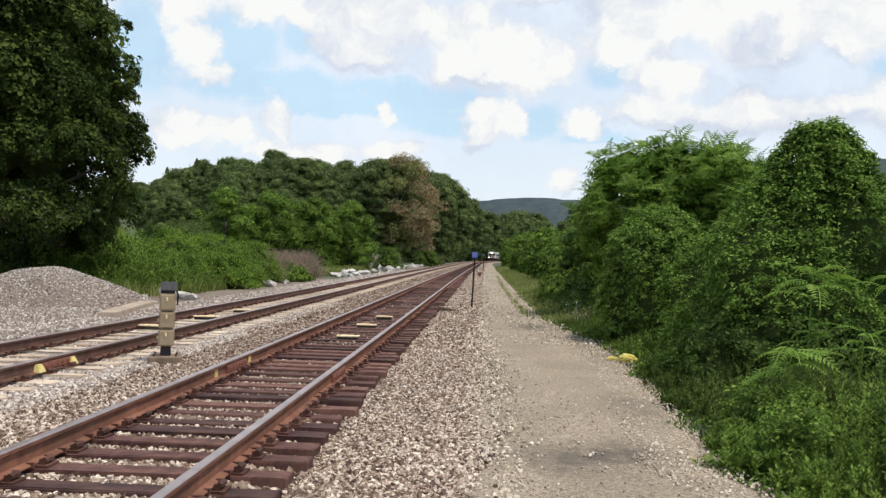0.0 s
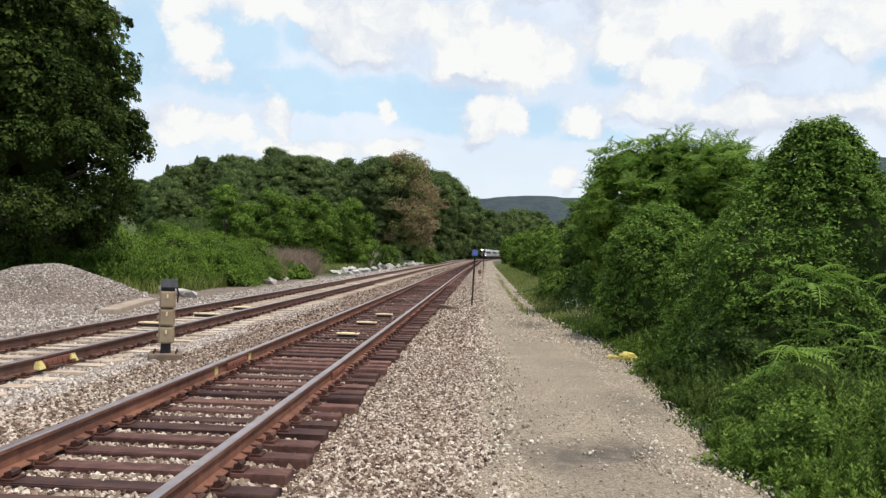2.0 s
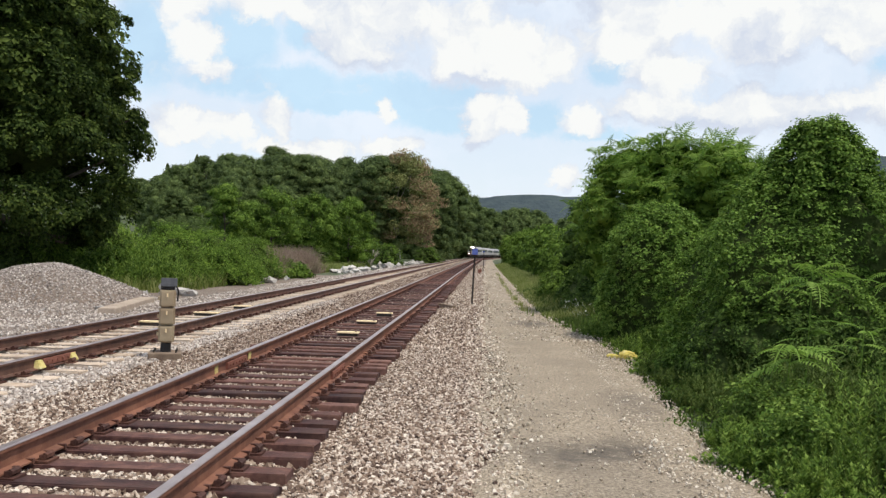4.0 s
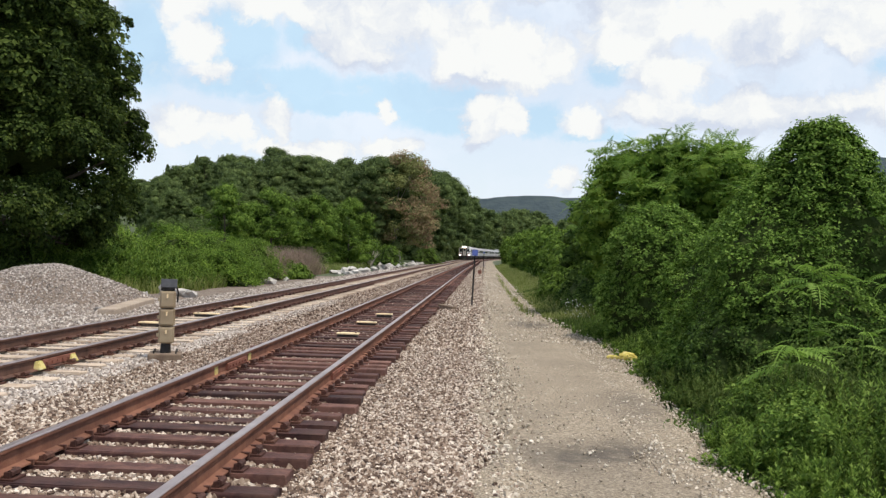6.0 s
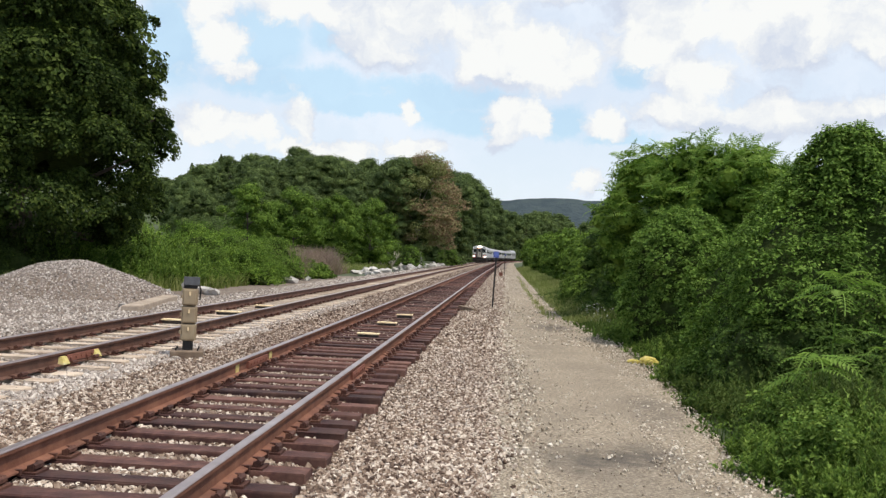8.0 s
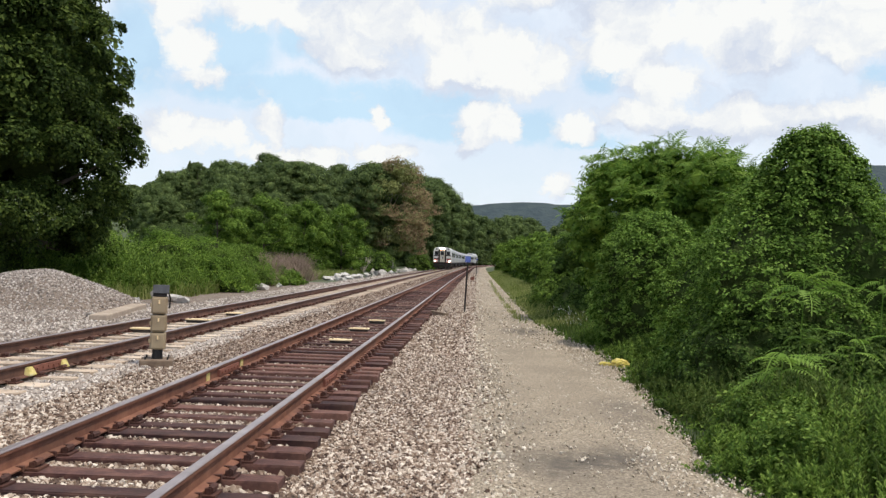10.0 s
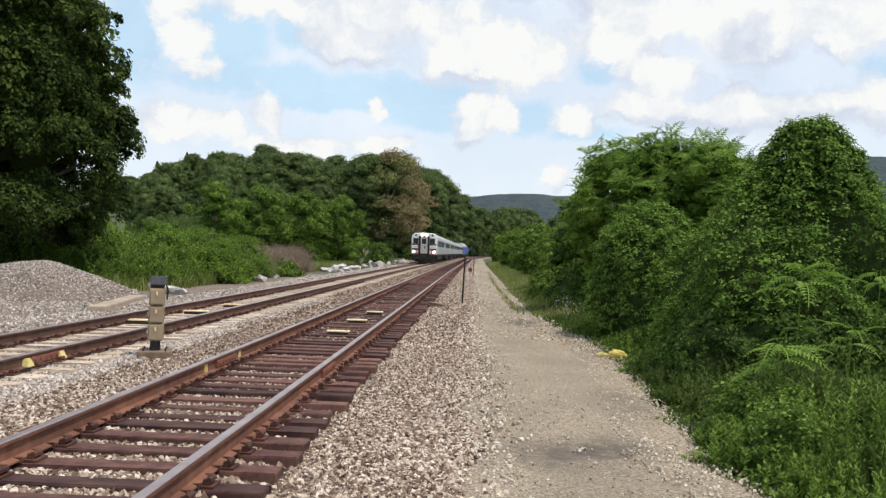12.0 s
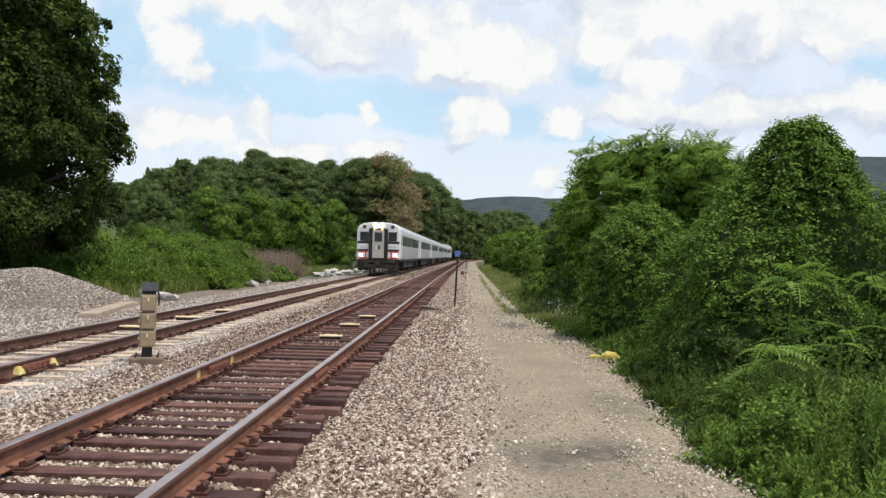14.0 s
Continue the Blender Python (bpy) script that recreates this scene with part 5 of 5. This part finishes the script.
def left_side():
    big_tree()
    rng = np.random.default_rng(200)
    # undergrowth behind the heap
    for k, (x, y, h, w, leaf) in enumerate(((-18.0, 33, 2.0, 2.2, M_LEAF_BUSH), (-15.2, 35, 1.4, 1.5, M_LEAF_BUSH), (-13.3, 37, 1.5, 1.1, M_LEAF_LIGHT), (-21.5, 34, 1.6, 2.0, M_LEAF_BUSH), (-14.3, 39.5, 2.3, 2.0, M_LEAF_BUSH), (-16.6, 37.5, 2.5, 1.9, M_LEAF_BUSH),
                                            (-14.2, 44, 2.5, 2.0, M_LEAF_BUSH), (-12.8, 42, 1.9, 1.5, M_LEAF_LIGHT), (-16.8, 48, 3.2, 2.5, M_LEAF_WOOD), (-19.5, 42, 3.4, 2.4, M_LEAF_WOOD), (-24.5, 40, 1.9, 2.2, M_LEAF_TREE), (-18.0, 29.2, 2.0, 2.0, M_LEAF_TREE), (-12.4, 40, 1.5, 1.3, M_LEAF_BUSH), (-15.6, 41.5, 2.7, 1.7, M_LEAF_BUSH), (-13.2, 47.5, 2.2, 1.6, M_LEAF_LIGHT), (-20.5, 30.5, 1.6, 1.6, M_LEAF_TREE))):
        vine_mass(x, y, "dense green bush behind the gravel heap", h, w, w, 0.42, 15000, 0.085, leaf, 220 + k, "roadside_bush", "bush", "bushes behind the heap", 0.30, 0.24, tuft=0.28)
    n = 24000
    y = 46 + 22 * rng.random(n)
    x = -11.6 - 0.05 * (y - 46) - 4.2 * rng.random(n) ** 1.2
    h = (0.7 + 1.5 * rng.random(n)) * (0.6 + 0.4 * np.sin(x * 1.3 + y * 0.7)) * np.clip((-x - 11.2) / 1.5, 0.25, 1)
    blades("dry_brush", M_BRUSH, x, y, np.full(n, -0.13), h, np.full(n, 0.03), 246, "dry brown twiggy brush beside the far track", "brush")
    k, m = 300, 9
    y = 31.5 + 17 * rng.random(k)
    x = np.interp(y, [31, 34, 45, 60], [-13.6, -12.4, -12.0, -12.4]) - rng.random(k) ** 1.3 * 6.5
    C = np.stack([x, y, np.full(k, -0.13)], -1)[:, None, :] + rng.normal(0, 1, (k, m, 3)) * (0.35, 0.35, 0)
    h = (rng.uniform(0.7, 1.7, k) + 0.24 * np.clip(-12.4 - x, 0, 6)) * (0.45 + 0.65 * np.abs(np.sin(x * 0.8 + y * 0.55)))
    feather_weeds("tall_rough_weeds", M_WEED, C.reshape(-1, 3), (h[:, None] * rng.uniform(0.6, 1.15, (k, m))).ravel(), "tall light green feathery weeds behind the gravel heap", 247, 42, 0.20)
    for k, (x, y, h, w, leaf) in enumerate(((-12.4, 108, 2.6, 1.5, M_LEAF_LIGHT), (-9.9, 140, 2.6, 2.0, M_LEAF_LIGHT), (-11.9, 52.0, 0.75, 1.1, M_LEAF_LIGHT), (-16.5, 118, 3.2, 2.6, M_LEAF_WOOD), (-11.0, 158, 3.4, 2.6, M_LEAF_WOOD))):
        vine_mass(x, y, "small green shrub beside the far track", h, w, w, 0.45, 5000, 0.16, leaf, 250 + k, "trackside_shrub", "bush", "shrubs beside the far track", 0.3, 0.2, tuft=0.3)
    for k, (x, y) in enumerate(((-14.0, 94), (-13.2, 97), (-14.6, 100))):
        dead_shrub(x, y, 2.4 + 0.3 * k, 256 + k)
    # bright trees at the edge of the wood
    kinds = []
    for k in range(4):
        cl = tree_clumps(7.6, 3.5, 0.6, 80, 260 + k, 0.5, (0.12, 0.26))
        kinds.append(make_tree("woodland_edge_tree", pose(-24 + 3 * k, 78 + 5 * k, -0.2), "light green tree at the wood's edge", cl, 300, 0.22, M_LEAF_LIGHT, M_BARK, 270 + k, 6, 0.12, "trees at the wood's edge", many=6))
    spots = [(-21, 92), (-25, 92), (-18.5, 100), (-17.5, 112)]
    for k, (x, y) in enumerate(spots):
        c = copy_thing(kinds[k % 4], pose(x, y, float(ground_z(x, y)) - 0.2, 0, 0, 70 * k))
        s = rng.uniform(0.75, 1.05)
        c.scale = (s, s, s)
    # wood on the slope and along the far track: the slope's tree tops make one rounded skyline
    kinds = []
    for k in range(5):
        cl = tree_clumps(18.0, 6.4, 1.2, 190, 300 + k, 0.34, (0.08, 0.24))
        kinds.append(make_tree("woodland_tree", pose(-34 - 9 * k, 150 + 6 * k, float(ground_z(-34 - 9 * k, 150 + 6 * k)) - 0.3), "tall dark green woodland tree", cl, 90, 0.36, M_LEAF_WOOD, M_BARK, 310 + k, 14, 0.24, "trees of the wood", many=6, core=0.74))
    n = 0
    for row in range(8):
        for col in range(8):
            y = 124 + 30 * row + rng.uniform(-8, 8)
            c0 = max(0, y - 217) ** 2 / 3100
            x = c0 - 13.0 - 10.0 * col + rng.uniform(-2.5, 2.5) - (6 if row < 2 else 0)
            if row > 4 and col > 4:
                continue
            if math.atan2(x, y) < -0.41:
                continue
            gz = float(ground_z(x, y)) - 0.3
            rise = np.interp(math.atan2(x, y), [-0.42, -0.365, -0.351, -0.330, -0.304, -0.292, -0.262, -0.232, -0.207, -0.182, -0.144, -0.112, -0.077, -0.067, -0.041, -0.021, 0.0, 0.03],
                             [0.055, 0.0745, 0.0845, 0.0935, 0.0985, 0.102, 0.1125, 0.113, 0.101, 0.110, 0.102, 0.114, 0.110, 0.097, 0.089, 0.071, 0.060, 0.052])
            top = rise * math.hypot(x, y) * rng.uniform(0.98, 1.10) + 1.7 - gz
            s = min(1.45, max(0.3, top / 19.2))
            m = pose(x, y, gz, 0, 0, rng.uniform(0, 360))
            if n < 5:
                c = kinds[n]
                c.matrix_world = m
            else:
                c = copy_thing(kinds[n % 5], m)
            c.scale = (max(s, 0.62) * 1.02, max(s, 0.62) * 1.02, s)
            n += 1
    # smaller trees of the same wood in front of the slope
    for k, (x, y, s) in enumerate(((-31, 84, 0.42), (-35, 93, 0.50), (-29.5, 98, 0.52), (-40, 104, 0.55), (-33, 112, 0.62), (-26, 108, 0.55), (-22, 118, 0.6), (-36, 122, 0.7), (-28, 124, 0.7), (-43, 118, 0.66))):
        c = copy_thing(kinds[k % 5], pose(x, y, float(ground_z(x, y)) - 0.3, 0, 0, 50 * k))
        c.scale = (s, s, s)
    for x, y, top in ((-64.5, 188, 21.7), (-66.5, 176, 18.4)):
        conifer(x, y, float(ground_z(x, y)) - 0.3, top)
    # woods that close the view beyond the bend, on both sides of the line
    far = []
    for k in range(3):
        cl = tree_clumps(18.0, 6.6, 1.0, 80, 340 + k, 0.5, (0.12, 0.28))
        far.append(make_tree("far_woodland_tree", pose(0, 600, 0), "dark green tree of the far wood", cl, 30, 0.6, M_LEAF_WOOD, M_BARK, 345 + k, 14, 0.2, "trees of the far wood", many=3, core=0.75))
    spots = []
    for k in range(30):
        y = 372 + 9.5 * k + rng.uniform(-4, 4)
        spots.append((max(0, y - 217) ** 2 / 3100 - 13.5 - rng.uniform(0, 9) - 12 * (k % 2), y, 0.056))
    for k in range(30):
        y = 262 + 11 * k + rng.uniform(-5, 5)
        spots.append((max(0, y - 217) ** 2 / 3100 + 9 + rng.uniform(0, 9) + 13 * (k % 3) + 0.02 * (y - 262), y, 0.047))
    for k, (x, y, rise) in enumerate(spots):
        m = pose(x, y, -0.6, 0, 0, rng.uniform(0, 360))
        if k < 3:
            c = far[k]
            c.matrix_world = m
        else:
            c = copy_thing(far[k % 3], m)
        s = (rise * rng.uniform(0.85, 1.05) * math.hypot(x, y) + 1.7) / 19.2
        c.scale = (s, s, s)
    # the withering tree with the pale trunk
    cl = tree_clumps(17.2, 8.0, 4.0, 170, 330, 0.45, (0.10, 0.19))
    t = make_tree("withering_tree", pose(-13.4, 132, -0.2), "half-withered brown and green tree with pale trunk", [c for c in cl if not withered(*c)], 110, 0.36, M_LEAF_FADED, M_PALEBARK, 331, 15.5, 0.26, lean=(-1.6, 0), many=26, core=0.3)
    child("withered_crown", crown_mesh("withered_crown", [c for c in cl if withered(*c)], 90, 0.34, M_LEAF_BROWN, 332, core=0), t, "dry brown leaves")


def withered(x, y, z, r):
    """Whether a clump of the half-dead tree has gone brown: the outer side, the tip and a band at mid height."""
    return x > 2.6 or z > 15.2 and x < 1.0 or z < 10 and math.sin(3 * x + 2 * y) > 0.4


def ridge(name, y, pts, label):
    """A far wooded hill: crest heights along x, sloping down towards the viewer."""
    rng = np.random.default_rng(len(name) + int(y))
    xs = np.linspace(pts[0][0], pts[-1][0], 160)
    top = np.interp(xs, [p[0] for p in pts], [p[1] for p in pts]) + np.array([6 * noise.noise((x * 0.004, y, 0)) + 3.0 * noise.noise((x * 0.03, y, 2)) for x in xs])
    rows = 14
    V, F = [], []
    for i in range(rows):
        t = i / (rows - 1)
        for x, z in zip(xs, top):
            V.append((x, y - 700 * (1 - t), -2 + (z + 2) * float(smooth01(t)) + (4 * noise.noise((x * 0.02, t * 9, y)) if 0 < i < rows - 1 else 0)))
    k = len(xs)
    for i in range(rows - 1):
        for j in range(k - 1):
            F.append((i * k + j, i * k + j + 1, (i + 1) * k + j + 1, (i + 1) * k + j))
    b = len(V)
    V += [(x, y + 500, -2) for x in xs]
    F += [((rows - 1) * k + j, (rows - 1) * k + j + 1, b + j + 1, b + j) for j in range(k - 1)]
    tagged(new(name, mesh_np(name, V, F, M_HAZY_RIDGE, True)), label, "hill", kind="structure")


build_verge()
right_side()
weed_clumps()
left_side()
ridge("backdrop_hill", 2600, [(-900, 60), (-300, 150), (-40, 168), (110, 182), (260, 178), (420, 190), (620, 250), (800, 300), (1000, 318), (1250, 322), (1600, 300), (2200, 200)], "far wooded hill with blue haze in its colour")
ridge("backdrop_hill_left", 2900, [(-3000, 60), (-2400, 150), (-1500, 180), (-900, 150), (-300, 30)], "far wooded ridge with blue haze in its colour")


# ---- train ----
CAR = 25.9
BODY = [(-1.55, 1.10), (-1.60, 1.18), (-1.60, 3.10), (-1.56, 3.35), (-1.44, 3.56), (-1.15, 3.73), (-0.6, 3.82), (0, 3.85),
        (0.6, 3.82), (1.15, 3.73), (1.44, 3.56), (1.56, 3.35), (1.60, 3.10), (1.60, 1.18), (1.55, 1.10)]


def shell(profile, y0, y1, inset=0.0, z_shift=0.0):
    """Closed body along y with eased ends."""
    bm = bmesh.new()
    rings = []
    for y, k in ((y0, 0.955), (y0 + 0.10, 0.99), (y0 + 0.25, 1.0), (y1 - 0.25, 1.0), (y1 - 0.10, 0.99), (y1, 0.955)):
        rings.append([bm.verts.new((x * k, y, 2.3 + (z - 2.3) * k + z_shift)) for x, z in profile])
    n = len(profile)
    for a, b in zip(rings, rings[1:]):
        for j in range(n):
            bm.faces.new((a[j], a[(j + 1) % n], b[(j + 1) % n], b[j]))
    bm.faces.new(rings[0][::-1])
    bm.faces.new(rings[-1])
    bmesh.ops.recalc_face_normals(bm, faces=bm.faces)
    return bm


def bogie(e, y):
    b = part("bogie", box(-1.15, 1.15, y - 1.7, y + 1.7, 0.42, 0.72, 0.04), M_UNDER, e)
    for dy in (-1.25, 1.25):
        for s in (-1, 1):
            part("wheel", rod((s * 0.68, y + dy, 0.455), (s * 0.82, y + dy, 0.455), 0.455, seg=20), M_PLATE, b)
            part("axle_box", box(s * 1.0 - 0.14, s * 1.0 + 0.14, y + dy - 0.2, y + dy + 0.2, 0.3, 0.62, 0.03), M_UNDER, b)


def make_car(cab):
    """One passenger car, foremost end at y = 0, top of rail at z = 0; the cab faces -y."""
    e = empty("cab_car" if cab else "passenger_car", pose(0, 900, 0.2),
              "silver passenger cab car with white front and lit headlights" if cab else "silver ribbed passenger rail car with dark windows", "train car", "cars of the train")
    L = 25.4
    part("body", shell(BODY, 0.25, L), M_STEEL, e)
    roof = [(-1.45, 3.57), (-1.15, 3.742), (-0.6, 3.835), (0, 3.865), (0.6, 3.835), (1.15, 3.742), (1.45, 3.57), (0, 3.4)]
    bm = bmesh.new()
    a = [bm.verts.new((x, 0.6, z)) for x, z in roof]
    b = [bm.verts.new((x, L - 0.4, z)) for x, z in roof]
    for j in range(len(roof)):
        bm.faces.new((a[j], a[(j + 1) % len(roof)], b[(j + 1) % len(roof)], b[j]))
    bm.faces.new(a)
    bm.faces.new(b[::-1])
    bmesh.ops.recalc_face_normals(bm, faces=bm.faces)
    part("roof", bm, M_GREYROOF, e, "grey roof")
    for s in (-1, 1):
        x = s * 1.603
        for y0 in (1.0, L - 2.1):
            d = part("side_door", box(min(x, x + s * 0.012), max(x, x + s * 0.012), y0, y0 + 1.0, 1.2, 3.15, 0.004), M_WHITE, e, "pale vestibule door")
            part("door_window", box(min(x, x + s * 0.02), max(x, x + s * 0.02), y0 + 0.28, y0 + 0.72, 2.2, 2.95, 0.006), M_GLASS, d)
        for k in range(12):
            y0 = 2.75 + k * 1.72 + (0.12 if k > 5 else -0.12)
            w = part("window", box(min(x, x + s * 0.010), max(x, x + s * 0.010), y0, y0 + 1.45, 2.15, 2.92, 0.005), M_SIDEGLASS, e)
            part("window_frame", box(min(x, x + s * 0.006), max(x, x + s * 0.006), y0 - 0.07, y0 + 1.52, 2.09, 2.98, 0.003), M_STEEL, w)
        for z in (1.30, 1.44, 1.58, 1.72, 1.86):
            part("rib", box(min(x, x + s * 0.014), max(x, x + s * 0.014), 2.2, L - 2.3, z, z + 0.05, 0.003), M_STEEL, e)
        part("side_sill", box(min(x - s * 0.1, x - s * 0.02), max(x - s * 0.1, x - s * 0.02), 0.5, L - 0.3, 0.98, 1.12, 0.01), M_UNDER, e)
        for k, (y0, wd) in enumerate(((6.2, 1.6), (8.3, 2.2), (11.2, 1.2), (13.0, 2.4), (16.0, 1.8))):
            part("equipment_box", box(min(s * 0.75, s * 1.45), max(s * 0.75, s * 1.45), y0, y0 + wd, 0.42, 1.05, 0.03), M_UNDER, e)
    part("underframe", box(-1.3, 1.3, 0.5, L - 0.3, 0.8, 1.10, 0.02), M_UNDER, e)
    bogie(e, 3.0)
    bogie(e, L - 2.8)
    part("coupler", box(-0.15, 0.15, L, L + 0.6, 0.7, 0.95, 0.02), M_UNDER, e)
    part("gangway", box(-0.55, 0.55, L - 0.02, L + 0.42, 1.0, 3.2, 0.05), M_BLACK, e, "black rubber gangway")
    if not cab:
        return e
    # white cab face with a dark gangway door in the middle
    bm = bmesh.new()
    ring = [[bm.verts.new((x * k, y, 2.45 + (z - 2.45) * k)) for x, z in BODY] for y, k in ((0.62, 1.006), (0.14, 1.006), (0.05, 0.99), (0.02, 0.965))]
    n = len(BODY)
    for a, b in zip(ring, ring[1:]):
        for j in range(n):
            bm.faces.new((a[j], a[(j + 1) % n], b[(j + 1) % n], b[j]))
    bm.faces.new(ring[-1])
    bmesh.ops.recalc_face_normals(bm, faces=bm.faces)
    part("cab_front", bm, M_WHITE, e, "white painted cab front")
    g = part("gangway_frame", box(-0.70, 0.70, -0.12, 0.03, 1.12, 3.38, 0.04), M_BLACK, e, "black gangway frame")
    part("front_door", box(-0.43, 0.43, -0.145, -0.118, 1.2, 3.28, 0.02), M_DOOR, g, "beige front door")
    part("door_window", box(-0.27, 0.27, -0.158, -0.143, 2.42, 3.08, 0.02), M_GLASS, g)
    part("round_emblem", rod((0, -0.160, 1.98), (0, -0.143, 1.98), 0.17, seg=20), M_GREY, g)
    part("emblem_plate", box(-0.19, -0.02, -0.165, -0.143, 1.8, 2.16, 0.01), M_STEEL, g)
    for s in (-1, 1):
        w = part("cab_window", box(s * 1.05 - 0.31, s * 1.05 + 0.31, -0.002, 0.03, 2.46, 3.08, 0.03), M_GLASS, e, "dark cab window")
        part("wiper", rod((s * 1.02, -0.012, 3.08), (s * 1.12, -0.012, 2.7), 0.012, seg=6), M_BLACK, w)
        part("window_band", box(s * 1.11 - 0.45, s * 1.11 + 0.45, 0.000, 0.035, 2.26, 2.44, 0.01), M_BLACK, e, "black band")
        part("number_panel", box(s * 1.06 - 0.31, s * 1.06 + 0.31, -0.022, 0.03, 1.86, 2.20, 0.02), M_WHITE, e)
        for k in range(4):
            part("number_bar", box(s * 1.06 - 0.22 + k * 0.125, s * 1.06 - 0.14 + k * 0.125, -0.028, -0.02, 1.95, 2.11), M_STEEL, e)
        part("lower_band", box(s * 1.11 - 0.45, s * 1.11 + 0.45, 0.000, 0.035, 1.72, 1.84, 0.01), M_BLACK, e, "black band")
        p = part("lamp_panel", box(s * 1.10 - 0.42, s * 1.10 + 0.42, -0.032, 0.03, 1.16, 1.70, 0.03), M_WHITE, e)
        for zz in (1.17, 1.65):
            part("red_stripe", box(s * 1.10 - 0.40, s * 1.10 + 0.40, -0.040, -0.03, zz - 0.02, zz + 0.055), M_RED, p)
        for xx in (-0.13, 0.17):
            part("red_stripe", box(s * 1.10 + xx - 0.05, s * 1.10 + xx + 0.05, -0.040, -0.03, 1.22, 1.64), M_RED, p)
        part("ditch_light", rod((s * 1.28, -0.062, 1.42), (s * 1.28, -0.03, 1.42), 0.10, seg=16), M_DITCH, p, "lit ditch light")
        part("marker_light", rod((s * 1.04, -0.01, 3.50), (s * 1.04, 0.05, 3.50), 0.14, seg=16), M_GREY, e, "round dark marker light")
        part("step", box(s * 1.25 - 0.25, s * 1.25 + 0.25, 0.1, 0.5, 0.28, 0.36, 0.01), M_UNDER, e)
        part("step_bracket", box(s * 1.25 - 0.27, s * 1.25 + 0.27, 0.14, 0.2, 0.3, 1.12, 0.01), M_UNDER, e)
        part("handrail", rod((s * 0.74, -0.06, 1.25), (s * 0.74, -0.06, 2.3), 0.018, seg=6), M_STEEL, e)
    hp = part("headlight_housing", box(-0.52, 0.52, -0.06, 0.08, 3.40, 3.74, 0.06), M_WHITE, e, "white headlight housing")
    for s in (-1, 1):
        part("headlight", rod((s * 0.2, -0.085, 3.57), (s * 0.2, -0.05, 3.57), 0.14, seg=20), M_LAMP, hp, "lit round headlight")
    # Amber glow added over the door in place of the headlights' flare.
    for s in (-1, 1):
        part("amber_disc", rod((s * 0.30, -0.150, 3.31), (s * 0.30, -0.118, 3.31), 0.055, seg=14), M_AMBER, g, "glowing amber disc in place of headlight flare")
        part("visor", box(s * 1.05 - 0.36, s * 1.05 + 0.36, -0.05, 0.02, 3.09, 3.13, 0.008), M_GREY, e)
    part("horn_bar", box(-0.9, 0.9, 0.5, 0.62, 3.72, 3.80, 0.02), M_GREY, e)
    part("buffer_beam", box(-1.25, 1.25, -0.06, 0.3, 0.82, 1.12, 0.03), M_UNDER, e)
    part("coupler", box(-0.16, 0.16, -0.55, 0.1, 0.68, 0.98, 0.04), M_UNDER, e)
    bm = bmesh.new()
    for s in (-1, 1):
        for k in range(5):
            rod((s * (0.15 + 0.2 * k), -0.25 + 0.1 * k, 0.62), (s * (0.15 + 0.2 * k), -0.35 + 0.12 * k, 0.14), 0.03, seg=6, bm=bm)
    box(-1.1, 1.1, -0.1, 0.05, 0.12, 0.2, 0.01, bm)
    box(-1.1, 1.1, -0.05, 0.05, 0.5, 0.72, 0.01, bm)
    part("pilot", bm, M_UNDER, e)
    for k in range(3):
        part("brake_hose", rod((0.35 + 0.12 * k, -0.1, 0.8), (0.33 + 0.12 * k, -0.22, 0.35), 0.025, seg=6), M_BLACK, e)
    return e


def make_loco():
    e = empty("locomotive", pose(0, 900, 0.2), "grey locomotive pushing at the train's rear", "locomotive", "cars of the train")
    prof = [(-1.5, 0.95), (-1.5, 3.4), (-1.2, 4.0), (-0.6, 4.35), (0.6, 4.35), (1.2, 4.0), (1.5, 3.4), (1.5, 0.95)]
    part("body", shell(prof, 0.2, 20.0), M_STEEL, e)
    for s in (-1, 1):
        for k in range(4):
            part("grille", box(min(s * 1.5, s * 1.515), max(s * 1.5, s * 1.515), 4 + 3 * k, 6.2 + 3 * k, 2.2, 3.1, 0.004), M_GREY, e)
    part("fuel_tank", box(-1.2, 1.2, 7.5, 12.5, 0.3, 0.95, 0.05), M_UNDER, e)
    bogie(e, 3.2)
    bogie(e, 16.6)
    return e


M_GREYROOF = material("car_roof", [(0.3, (0.36, 0.37, 0.38)), (0.7, (0.50, 0.51, 0.52))], 1.2, 6, 0.6, 0.2, bump=0.05)
train = [make_car(True), make_car(False)]
for _ in range(4):
    train.append(copy_thing(train[1], pose(0, 900, 0.2)))
train.append(make_loco())


def on_track(s, length):
    """Pose of a car whose foremost end is s metres along the far track."""
    a, b = s + 3.0, s + length - 3.0
    xa, xb = float(far_x(a)), float(far_x(b))
    k = (xb - xa) / (b - a)
    return pose(xa - 3.0 * k, s, 0.2, 0, 0, -math.degrees(math.atan(k)))


FRONT, SPEED = 64.0, 22.6     # metres from the camera at the end, metres a second


def motions():
    for k, car in enumerate(train):
        length = 20.0 if k == len(train) - 1 else CAR
        walk(car, [(t / 2, on_track(FRONT + SPEED * (14 - t / 2) + CAR * k, length)) for t in range(0, 29)])


motions()
